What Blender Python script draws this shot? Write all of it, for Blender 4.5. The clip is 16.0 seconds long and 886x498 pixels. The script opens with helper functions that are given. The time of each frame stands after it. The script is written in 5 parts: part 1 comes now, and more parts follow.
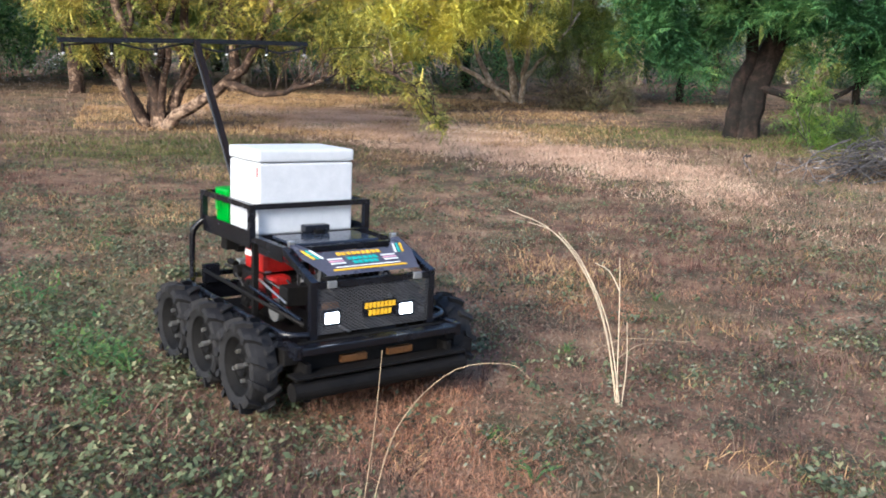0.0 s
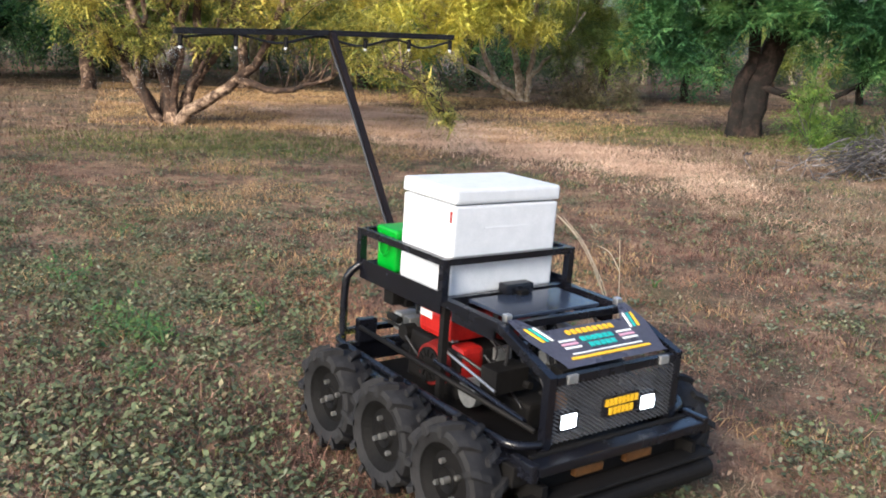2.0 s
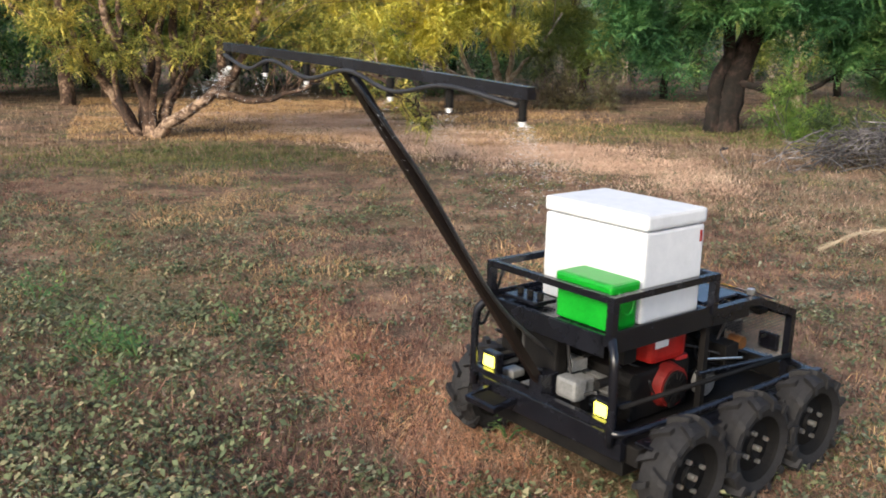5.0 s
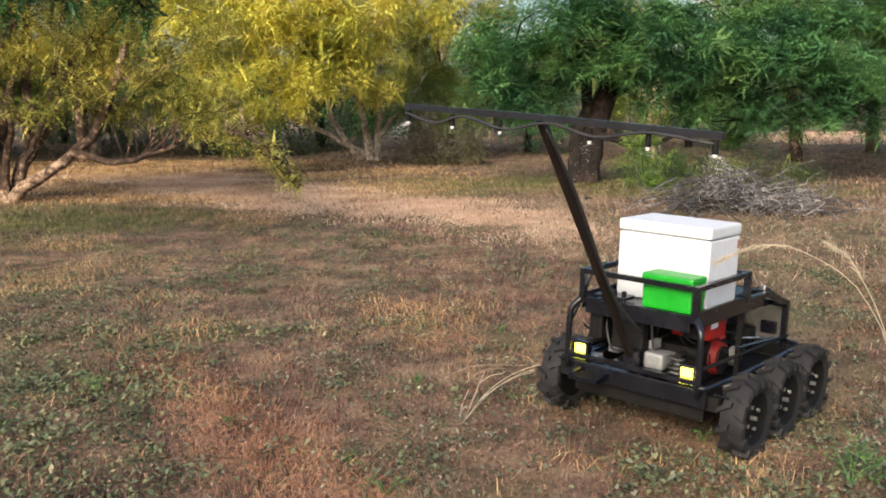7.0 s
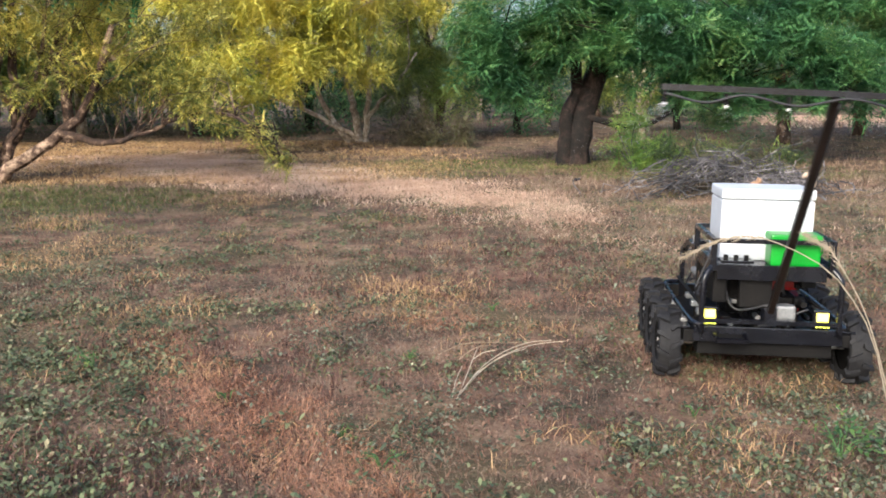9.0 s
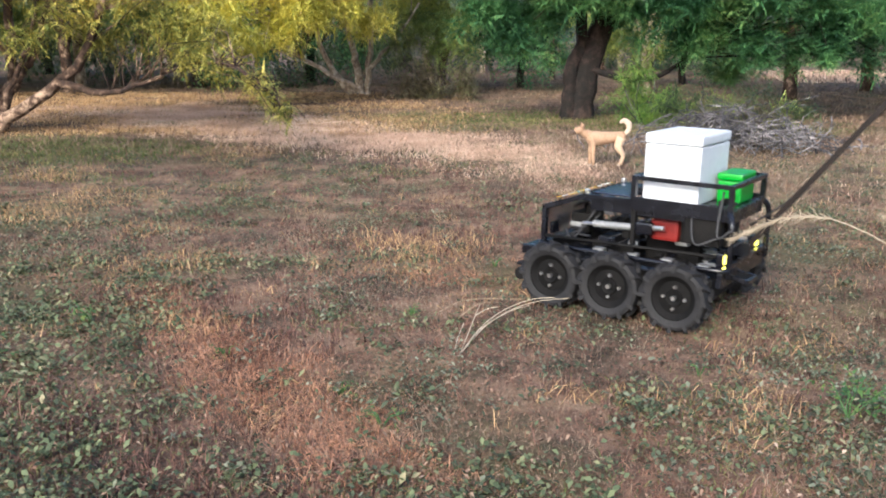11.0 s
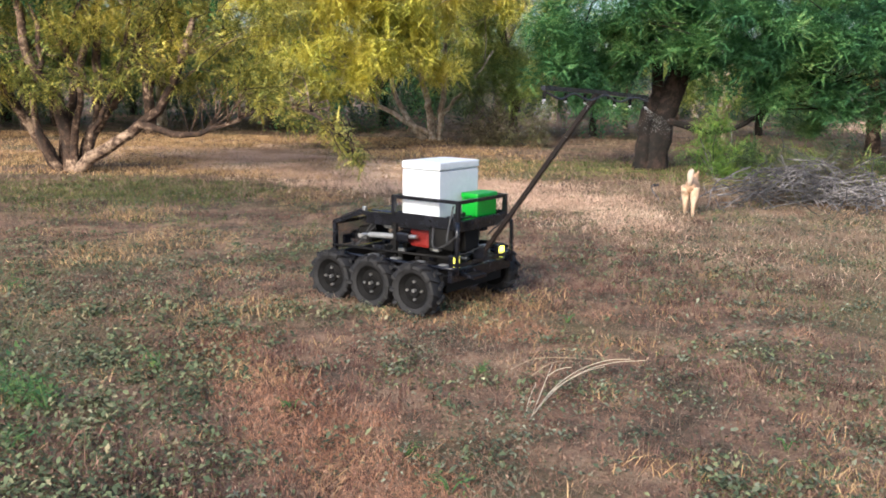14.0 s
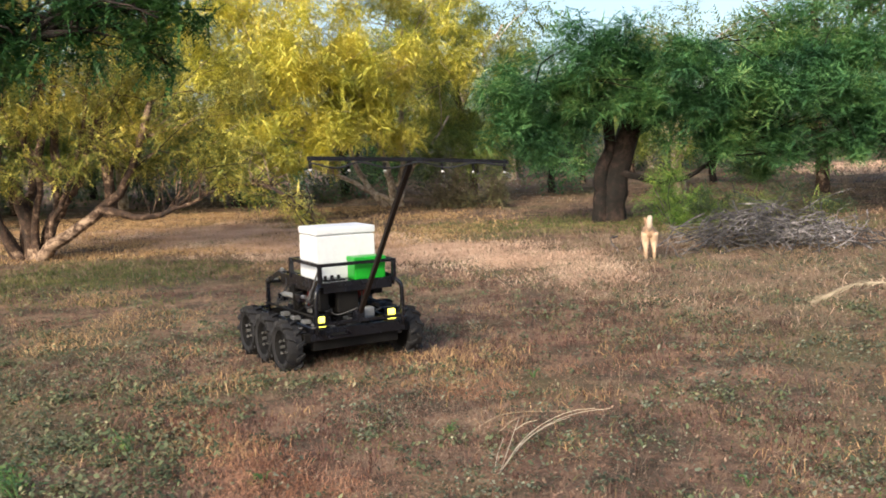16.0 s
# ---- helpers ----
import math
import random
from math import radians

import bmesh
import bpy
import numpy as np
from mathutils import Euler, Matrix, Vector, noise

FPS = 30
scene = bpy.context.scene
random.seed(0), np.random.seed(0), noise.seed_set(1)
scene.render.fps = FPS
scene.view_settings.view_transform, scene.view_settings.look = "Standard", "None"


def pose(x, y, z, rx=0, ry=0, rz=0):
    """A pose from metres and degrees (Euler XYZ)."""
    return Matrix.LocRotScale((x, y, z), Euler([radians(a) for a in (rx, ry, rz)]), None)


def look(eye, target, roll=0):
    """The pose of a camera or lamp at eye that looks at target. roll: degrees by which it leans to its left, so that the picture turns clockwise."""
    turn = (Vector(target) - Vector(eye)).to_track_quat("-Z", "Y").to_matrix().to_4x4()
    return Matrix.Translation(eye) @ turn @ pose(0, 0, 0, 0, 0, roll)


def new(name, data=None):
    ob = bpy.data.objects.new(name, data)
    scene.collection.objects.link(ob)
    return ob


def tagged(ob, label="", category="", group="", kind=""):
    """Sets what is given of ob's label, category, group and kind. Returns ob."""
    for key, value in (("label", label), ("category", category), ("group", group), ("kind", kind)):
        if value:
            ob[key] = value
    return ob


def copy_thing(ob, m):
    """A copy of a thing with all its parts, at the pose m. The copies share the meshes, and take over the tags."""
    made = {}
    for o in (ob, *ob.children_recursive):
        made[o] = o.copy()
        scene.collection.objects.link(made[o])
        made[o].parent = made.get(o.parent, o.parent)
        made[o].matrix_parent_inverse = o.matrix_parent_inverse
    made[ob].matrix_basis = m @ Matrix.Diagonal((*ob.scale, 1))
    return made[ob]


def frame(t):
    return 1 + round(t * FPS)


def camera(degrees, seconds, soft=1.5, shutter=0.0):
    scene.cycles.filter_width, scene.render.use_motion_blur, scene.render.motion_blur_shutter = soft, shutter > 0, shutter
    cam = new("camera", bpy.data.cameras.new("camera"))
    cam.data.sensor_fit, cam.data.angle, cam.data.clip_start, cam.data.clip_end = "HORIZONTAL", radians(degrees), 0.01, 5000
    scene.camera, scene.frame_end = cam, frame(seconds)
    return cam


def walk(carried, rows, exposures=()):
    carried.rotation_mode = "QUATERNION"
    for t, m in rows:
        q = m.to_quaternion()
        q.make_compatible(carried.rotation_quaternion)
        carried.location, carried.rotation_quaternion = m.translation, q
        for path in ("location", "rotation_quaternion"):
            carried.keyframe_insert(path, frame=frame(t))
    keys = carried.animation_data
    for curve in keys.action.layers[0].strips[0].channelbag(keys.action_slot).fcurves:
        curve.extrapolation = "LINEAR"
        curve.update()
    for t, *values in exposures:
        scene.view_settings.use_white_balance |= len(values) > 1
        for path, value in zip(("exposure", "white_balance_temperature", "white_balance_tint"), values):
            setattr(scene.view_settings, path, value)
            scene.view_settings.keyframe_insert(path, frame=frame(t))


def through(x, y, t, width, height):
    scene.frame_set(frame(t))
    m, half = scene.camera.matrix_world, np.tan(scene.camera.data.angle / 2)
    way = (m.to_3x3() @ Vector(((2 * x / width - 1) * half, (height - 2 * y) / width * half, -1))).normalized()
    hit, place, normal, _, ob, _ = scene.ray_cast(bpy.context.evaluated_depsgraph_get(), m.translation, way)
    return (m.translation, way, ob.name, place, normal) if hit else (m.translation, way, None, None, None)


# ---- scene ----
cam = camera(51.8, 16.0, soft=1.75, shutter=0.35)
# t, x, y, z, yaw, pitch, roll of the hand-held camera
PATH = [
    (0.0, -0.115, 0.270, 1.515, 6.92, -12.56, 1.66),
    (0.5, -0.163, 0.103, 1.507, 6.95, -12.67, 1.67),
    (1.0, -0.141, 0.028, 1.512, 6.92, -12.69, 1.84),
    (1.5, -0.107, -0.025, 1.506, 7.21, -12.65, 2.08),
    (2.0, -0.113, -0.031, 1.502, 7.18, -12.62, 1.99),
    (2.5, -0.111, -0.047, 1.496, 7.16, -12.63, 1.71),
    (3.0, -0.081, -0.060, 1.498, 7.19, -12.48, 1.10),
    (3.2, -0.090, -0.081, 1.499, 7.11, -12.34, 0.77),
    (5.3, -0.004, -0.060, 1.510, 6.19, -12.32, -0.08),
    (5.5, -0.024, -0.063, 1.509, 4.32, -11.88, -0.00),
    (6.0, 0.002, -0.077, 1.513, 1.01, -9.92, -0.62),
    (6.5, 0.003, -0.083, 1.507, -0.58, -9.01, -0.72),
    (7.0, 0.011, -0.075, 1.499, -1.49, -8.86, -0.53),
    (7.5, -0.013, -0.086, 1.494, -1.83, -8.92, -0.45),
    (8.0, -0.021, -0.084, 1.477, -1.84, -9.37, 0.08),
    (8.5, -0.018, -0.086, 1.464, -2.22, -9.74, -0.25),
    (8.7, -0.017, -0.089, 1.468, -2.25, -9.83, -0.37),
    (10.8, -0.037, -0.062, 1.472, -2.21, -11.98, 0.06),
    (11.0, -0.021, 0.002, 1.458, -2.16, -12.81, 0.05),
    (11.5, -0.010, 0.144, 1.485, -3.12, -15.41, -0.63),
    (12.0, 0.015, 0.102, 1.496, -2.97, -10.11, -0.45),
    (12.5, -0.031, 0.121, 1.478, -1.88, -10.04, 0.11),
    (13.0, -0.069, 0.138, 1.485, 2.39, -11.99, 2.01),
    (13.5, -0.066, 0.115, 1.488, 2.13, -11.02, 2.18),
    (14.0, -0.053, 0.124, 1.487, 2.12, -10.06, 0.85),
    (14.5, -0.016, 0.164, 1.477, 2.06, -10.06, 0.05),
    (15.0, -0.080, 0.287, 1.494, 0.62, -9.97, 1.21),
    (15.5, 0.004, 0.183, 1.497, -0.07, -7.47, -1.47),
    (16.0, 0.000, -0.000, 1.500, 0.07, -6.08, -2.62),
]


def cam_pose(x, y, z, yaw, pitch, roll):
    return Matrix.Translation((x, y, z)) @ pose(0, 0, 0, 0, 0, yaw) @ pose(0, 0, 0, 90 + pitch) @ pose(0, 0, 0, 0, 0, roll)


walk(cam, [(r[0], cam_pose(*r[1:])) for r in PATH], [
(0, 0.9, 5600, 10), (3, 0.86, 6100, 10), (6, 0.74, 6350, 10), (7, 0.78, 6500, 10), (8.5, 0.9, 5950, 10), (11, 1.0, 5650, 10), (11.5, 1.08, 5350, 10), (12, 0.87, 5350, 6), (12.5, 0.94, 5850, 10), (13, 1.12, 5600, 10), (14, 0.92, 5850, 10), (14.5, 0.87, 5800, 10), (15, 0.9, 5750, 10), (15.5, 0.78, 6450, 10), (16, 0.78, 6450, 10)])

# ---- light ----
SUN_AZ, SUN_EL = 205.0, 29.0     # degrees clockwise from +y, and above the horizon
world = bpy.data.worlds.new("sky")
scene.world = world
world.use_nodes = True
wn, wl = world.node_tree.nodes, world.node_tree.links
sky = wn.new("ShaderNodeTexSky")
sky.sky_type, sky.sun_disc = "NISHITA", False
sky.sun_elevation, sky.sun_rotation = radians(SUN_EL), radians(SUN_AZ)
sky.air_density, sky.dust_density, sky.ozone_density = 1.0, 3.0, 1.4
wl.new(sky.outputs[0], wn["Background"].inputs[0])
wn["Background"].inputs[1].default_value = 0.15
sun = new("sun", bpy.data.lights.new("sun", "SUN"))
sun.data.energy, sun.data.angle, sun.data.color = 2.8, radians(24.0), (1.0, 0.86, 0.65)
az, el = radians(SUN_AZ), radians(SUN_EL)
to_sun = Vector((math.sin(az) * math.cos(el), math.cos(az) * math.cos(el), math.sin(el)))
sun.matrix_world = look(to_sun * 50, (0, 0, 0))

rng = np.random.default_rng(7)


# ---- materials ----
def node_mat(name):
    m = bpy.data.materials.new(name)
    m.use_nodes = True
    return m, m.node_tree.nodes, m.node_tree.links, m.node_tree.nodes["Principled BSDF"]


def ramp_node(n, stops):
    r = n.new("ShaderNodeValToRGB")
    e = r.color_ramp.elements
    while len(e) < len(stops):
        e.new(0.5)
    for k, (p, c) in zip(e, stops):
        k.position, k.color = p, (*c, 1)
    return r


def noise_node(n, l, scale, detail=4, rough=0.6, coord="Object"):
    t = n.new("ShaderNodeTexCoord")
    x = n.new("ShaderNodeTexNoise")
    x.inputs["Scale"].default_value, x.inputs["Detail"].default_value, x.inputs["Roughness"].default_value = scale, detail, rough
    l.new(t.outputs[coord], x.inputs["Vector"])
    return x


def surface(name, a, b, rough=0.5, metal=0.0, scale=14.0, fine=120.0, bump=0.15, spec=0.5):
    """A paint, metal, plastic or stone with two scales of variation between the colours a and b."""
    m, n, l, p = node_mat(name)
    big, small = noise_node(n, l, scale), noise_node(n, l, fine, 3)
    mix = n.new("ShaderNodeMath")
    mix.operation = "MULTIPLY_ADD"
    mix.inputs[1].default_value, mix.inputs[2].default_value = 0.45, 0.0
    l.new(small.outputs[0], mix.inputs[0])
    add = n.new("ShaderNodeMath")
    add.operation = "MULTIPLY_ADD"
    add.inputs[1].default_value = 0.6
    l.new(big.outputs[0], add.inputs[0])
    l.new(mix.outputs[0], add.inputs[2])
    r = ramp_node(n, [(0.35, a), (0.7, b)])
    l.new(add.outputs[0], r.inputs[0])
    l.new(r.outputs[0], p.inputs["Base Color"])
    rr = n.new("ShaderNodeMapRange")
    rr.inputs[3].default_value, rr.inputs[4].default_value = max(rough - 0.12, 0.05), min(rough + 0.15, 1)
    l.new(big.outputs[0], rr.inputs[0])
    l.new(rr.outputs[0], p.inputs["Roughness"])
    p.inputs["Metallic"].default_value = metal
    p.inputs["Specular IOR Level"].default_value = spec
    if bump:
        bn = n.new("ShaderNodeBump")
        bn.inputs["Strength"].default_value, bn.inputs["Distance"].default_value = bump, 0.004
        l.new(small.outputs[0], bn.inputs["Height"])
        l.new(bn.outputs[0], p.inputs["Normal"])
    return m


def glow(name, colour, strength):
    m, n, l, p = node_mat(name)
    p.inputs["Base Color"].default_value = (*colour, 1)
    p.inputs["Emission Color"].default_value = (*colour, 1)
    p.inputs["Emission Strength"].default_value = strength
    return m


def turf_tint(n, l):
    """Broad patches of the clearing: dark weedy, russet, tan and olive ground."""
    a = ramp_node(n, [(0.36, (0.032, 0.03, 0.022)), (0.44, (0.10, 0.082, 0.056)), (0.51, (0.235, 0.14, 0.096)), (0.58, (0.40, 0.26, 0.172)), (0.66, (0.56, 0.42, 0.28))])
    l.new(noise_node(n, l, 1.6, 9, 0.8).outputs[0], a.inputs[0])
    s = n.new("ShaderNodeMapRange")
    s.inputs[1].default_value, s.inputs[2].default_value, s.inputs[4].default_value = 0.5, 0.64, 0.8
    l.new(noise_node(n, l, 0.5, 6, 0.6).outputs[0], s.inputs[0])
    mx = n.new("ShaderNodeMix")
    mx.data_type = "RGBA"
    mx.inputs[7].default_value = (0.125, 0.125, 0.05, 1)
    l.new(s.outputs[0], mx.inputs[0])
    l.new(a.outputs[0], mx.inputs[6])
    return mx.outputs[2]


def leafy(name, stops, patch=0.6, through=0.35, rough=0.55, weight=0.5, turf=0.0):
    """Leaves or blades: colour by single piece and by patches of the place, light passing through."""
    m, n, l, p = node_mat(name)
    g = n.new("ShaderNodeNewGeometry")
    big = noise_node(n, l, patch, 3)
    st = n.new("ShaderNodeMapRange")
    st.inputs[1].default_value, st.inputs[2].default_value = 0.3, 0.7
    l.new(big.outputs[0], st.inputs[0])
    mx = n.new("ShaderNodeMix")
    mx.inputs[0].default_value = weight
    l.new(st.outputs[0], mx.inputs[2])
    l.new(g.outputs["Random Per Island"], mx.inputs[3])
    r = ramp_node(n, stops)
    l.new(mx.outputs[0], r.inputs[0])
    colour = r.outputs[0]
    if turf:
        tm = n.new("ShaderNodeMix")
        tm.data_type = "RGBA"
        tm.inputs[0].default_value = turf
        l.new(colour, tm.inputs[6])
        l.new(turf_tint(n, l), tm.inputs[7])
        colour = tm.outputs[2]
    l.new(colour, p.inputs["Base Color"])
    p.inputs["Roughness"].default_value = rough
    p.inputs["Specular IOR Level"].default_value = 0.25
    tr = n.new("ShaderNodeBsdfTranslucent")
    l.new(colour, tr.inputs[0])
    ms = n.new("ShaderNodeMixShader")
    ms.inputs[0].default_value = through
    l.new(p.outputs[0], ms.inputs[1])
    l.new(tr.outputs[0], ms.inputs[2])
    l.new(ms.outputs[0], n["Material Output"].inputs[0])
    return m


def bark(name, a, b, c):
    m, n, l, p = node_mat(name)
    big, mid = noise_node(n, l, 1.6), noise_node(n, l, 9, 5, 0.7)
    r = ramp_node(n, [(0.4, a), (0.51, b), (0.61, c)])
    mx = n.new("ShaderNodeMix")
    mx.inputs[0].default_value = 0.5
    l.new(big.outputs[0], mx.inputs[2])
    l.new(mid.outputs[0], mx.inputs[3])
    l.new(mx.outputs[0], r.inputs[0])
    l.new(r.outputs[0], p.inputs["Base Color"])
    p.inputs["Roughness"].default_value = 0.9
    bn = n.new("ShaderNodeBump")
    bn.inputs["Strength"].default_value, bn.inputs["Distance"].default_value = 0.8, 0.05
    l.new(mid.outputs[0], bn.inputs["Height"])
    l.new(bn.outputs[0], p.inputs["Normal"])
    return m


def soil():
    m, n, l, p = node_mat("soil")
    big, mid, fine = noise_node(n, l, 0.45, 5), noise_node(n, l, 1.1, 6, 0.75), noise_node(n, l, 38, 5, 0.75)
    a = ramp_node(n, [(0.34, (0.04, 0.03, 0.024)), (0.5, (0.135, 0.085, 0.064)), (0.66, (0.30, 0.20, 0.145))])
    b = ramp_node(n, [(0.38, (0.028, 0.022, 0.017)), (0.5, (0.10, 0.075, 0.055)), (0.68, (0.34, 0.26, 0.19))])
    l.new(mid.outputs[0], a.inputs[0])
    l.new(fine.outputs[0], b.inputs[0])
    mx = n.new("ShaderNodeMix")
    mx.data_type = "RGBA"
    mx.inputs[0].default_value = 0.55
    l.new(a.outputs[0], mx.inputs[6])
    l.new(b.outputs[0], mx.inputs[7])
    green = n.new("ShaderNodeMix")
    green.data_type = "RGBA"
    green.inputs[7].default_value = (0.09, 0.10, 0.045, 1)
    gr = n.new("ShaderNodeMapRange")
    gr.inputs[1].default_value, gr.inputs[2].default_value, gr.inputs[4].default_value = 0.5, 0.72, 0.6
    l.new(big.outputs[0], gr.inputs[0])
    l.new(gr.outputs[0], green.inputs[0])
    l.new(mx.outputs[2], green.inputs[6])
    tm = n.new("ShaderNodeMix")
    tm.data_type = "RGBA"
    tm.inputs[0].default_value = 0.55
    l.new(green.outputs[2], tm.inputs[6])
    l.new(turf_tint(n, l), tm.inputs[7])
    l.new(tm.outputs[2], p.inputs["Base Color"])
    p.inputs["Roughness"].default_value = 0.95
    p.inputs["Specular IOR Level"].default_value = 0.15
    bn = n.new("ShaderNodeBump")
    bn.inputs["Strength"].default_value, bn.inputs["Distance"].default_value = 0.7, 0.03
    l.new(fine.outputs[0], bn.inputs["Height"])
    l.new(bn.outputs[0], p.inputs["Normal"])
    return m


SOIL = soil()
DRY = leafy("dry_grass", [(0.12, (0.04, 0.028, 0.021)), (0.38, (0.15, 0.10, 0.072)), (0.6, (0.34, 0.24, 0.17)), (0.88, (0.58, 0.45, 0.32))], 1.8, 0.2, 0.8, 0.5, 0.45)
# dry grass with sunlight put into its pale stops
TAN = leafy("tan_grass", [(0.1, (0.46, 0.30, 0.21)), (0.5, (0.70, 0.49, 0.36)), (0.9, (0.86, 0.68, 0.51))], 0.8, 0.2, 0.8, 0.25, 0.04)
OLIVE = leafy("olive_grass", [(0.1, (0.05, 0.07, 0.025)), (0.5, (0.14, 0.165, 0.055)), (0.9, (0.36, 0.32, 0.13))], 1.2, 0.25, 0.7, 0.4)
WEED = leafy("weed_leaves", [(0.1, (0.038, 0.052, 0.028)), (0.42, (0.095, 0.12, 0.062)), (0.7, (0.18, 0.21, 0.105)), (0.88, (0.32, 0.27, 0.16)), (0.97, (0.46, 0.45, 0.29))], 3.5, 0.12, 0.6, 0.6)
LITTER = leafy("fallen_leaves", [(0.1, (0.05, 0.032, 0.025)), (0.45, (0.22, 0.13, 0.09)), (0.8, (0.48, 0.33, 0.235)), (0.97, (0.62, 0.52, 0.41))], 1.0, 0.1, 0.8, 0.65, 0.3)
BRIGHT = leafy("seedling_leaves", [(0.1, (0.045, 0.11, 0.045)), (0.5, (0.095, 0.19, 0.06)), (0.9, (0.24, 0.31, 0.085))], 3.0, 0.3, 0.5, 0.7)
# LEAF_Y and LEAF_A: the crowns' sunlight is put into the bright yellow stops
LEAF_Y = leafy("yellow_green_leaves", [(0.1, (0.19, 0.24, 0.045)), (0.36, (0.54, 0.53, 0.095)), (0.66, (0.88, 0.79, 0.17)), (0.95, (0.96, 0.88, 0.33))], 0.9, 0.16, 0.5, 0.5)
LEAF_A = leafy("grey_green_and_yellow_leaves", [(0.12, (0.06, 0.09, 0.03)), (0.42, (0.28, 0.30, 0.075)), (0.66, (0.66, 0.57, 0.13)), (0.93, (0.94, 0.78, 0.22))], 0.9, 0.16, 0.5, 0.5)
LEAF_G = leafy("deep_green_leaves", [(0.1, (0.018, 0.06, 0.033)), (0.38, (0.062, 0.18, 0.078)), (0.66, (0.155, 0.335, 0.115)), (0.93, (0.39, 0.53, 0.18))], 0.8, 0.25, 0.62, 0.4)
LEAF_O = leafy("olive_leaves", [(0.1, (0.08, 0.13, 0.05)), (0.5, (0.24, 0.32, 0.09)), (0.9, (0.50, 0.52, 0.14))], 0.6, 0.5, 0.5, 0.5)
LEAF_D = leafy("dark_leaves", [(0.1, (0.012, 0.045, 0.02)), (0.5, (0.03, 0.10, 0.035)), (0.9, (0.10, 0.20, 0.05))], 0.8, 0.3, 0.5, 0.5)
LEAF_T = leafy("olive_leaves_with_yellow_tips", [(0.1, (0.10, 0.15, 0.045)), (0.45, (0.30, 0.38, 0.10)), (0.85, (0.78, 0.70, 0.17))], 0.7, 0.18, 0.5, 0.5)
LEAF_P = leafy("purple_brown_leaves", [(0.1, (0.07, 0.055, 0.045)), (0.5, (0.17, 0.14, 0.09)), (0.9, (0.22, 0.24, 0.11))], 0.8, 0.35, 0.6, 0.5)
LEAF_W = leafy("shaded_wood_leaves", [(0.1, (0.03, 0.055, 0.03)), (0.5, (0.08, 0.12, 0.055)), (0.9, (0.17, 0.21, 0.08))], 0.6, 0.4, 0.5, 0.5)
BARK_A = bark("flaky_bark", (0.018, 0.011, 0.008), (0.085, 0.05, 0.034), (0.46, 0.33, 0.235))
BARK_B = bark("pale_bark", (0.17, 0.12, 0.08), (0.46, 0.37, 0.28), (0.78, 0.70, 0.59))
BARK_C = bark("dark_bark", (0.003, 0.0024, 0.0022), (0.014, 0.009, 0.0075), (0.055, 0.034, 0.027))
TWIG = bark("dry_twigs", (0.02, 0.019, 0.02), (0.078, 0.073, 0.077), (0.31, 0.285, 0.285))


# ---- mesh helpers ----
def mesh_of(name, verts, faces):
    """A mesh from numpy vertices and faces that all have the same number of corners."""
    me = bpy.data.meshes.new(name)
    v, f = np.asarray(verts, np.float32), np.asarray(faces, np.int32)
    me.vertices.add(len(v))
    me.vertices.foreach_set("co", v.ravel())
    me.loops.add(f.size)
    me.loops.foreach_set("vertex_index", f.ravel())
    me.polygons.add(len(f))
    me.polygons.foreach_set("loop_start", np.arange(0, f.size, f.shape[1], dtype=np.int32))
    me.update(calc_edges=True)
    return me


def part(name, bm, material, parent=None, label="", smooth=False):
    """Links a bmesh, or a ready mesh, as one object under a thing or a part."""
    if isinstance(bm, bmesh.types.BMesh):
        bmesh.ops.recalc_face_normals(bm, faces=bm.faces)
        me = bpy.data.meshes.new(name)
        bm.to_mesh(me)
        bm.free()
    else:
        me = bm
    me.materials.clear()
    me.materials.append(material)
    if smooth:
        me.polygons.foreach_set("use_smooth", [True] * len(me.polygons))
    ob = new(name, me)
    ob.parent = parent
    if label:
        tagged(ob, label)
    return ob


def box(bm, x0, x1, y0, y1, z0, z1, bevel=0.0, m=None):
    r = bmesh.ops.create_cube(bm, size=1)["verts"]
    bmesh.ops.transform(bm, matrix=Matrix.Translation(((x0 + x1) / 2, (y0 + y1) / 2, (z0 + z1) / 2)) @ Matrix.Diagonal((x1 - x0, y1 - y0, z1 - z0, 1)), verts=r)
    if bevel:
        es = list({e for v in r for e in v.link_edges})
        r = bmesh.ops.bevel(bm, geom=es, offset=bevel, segments=2, affect="EDGES", profile=0.6)["verts"]
    if m is not None:
        bmesh.ops.transform(bm, matrix=m, verts=list({v for v in r}))
    return bm


def cyl(bm, a, b, ra, rb=None, n=16, caps=True):
    a, b = Vector(a), Vector(b)
    r = bmesh.ops.create_cone(bm, cap_ends=caps, segments=n, radius1=ra, radius2=ra if rb is None else rb, depth=(b - a).length)["verts"]
    q = (b - a).to_track_quat("Z", "Y").to_matrix().to_4x4()
    bmesh.ops.transform(bm, matrix=Matrix.Translation((a + b) / 2) @ q, verts=r)
    return bm


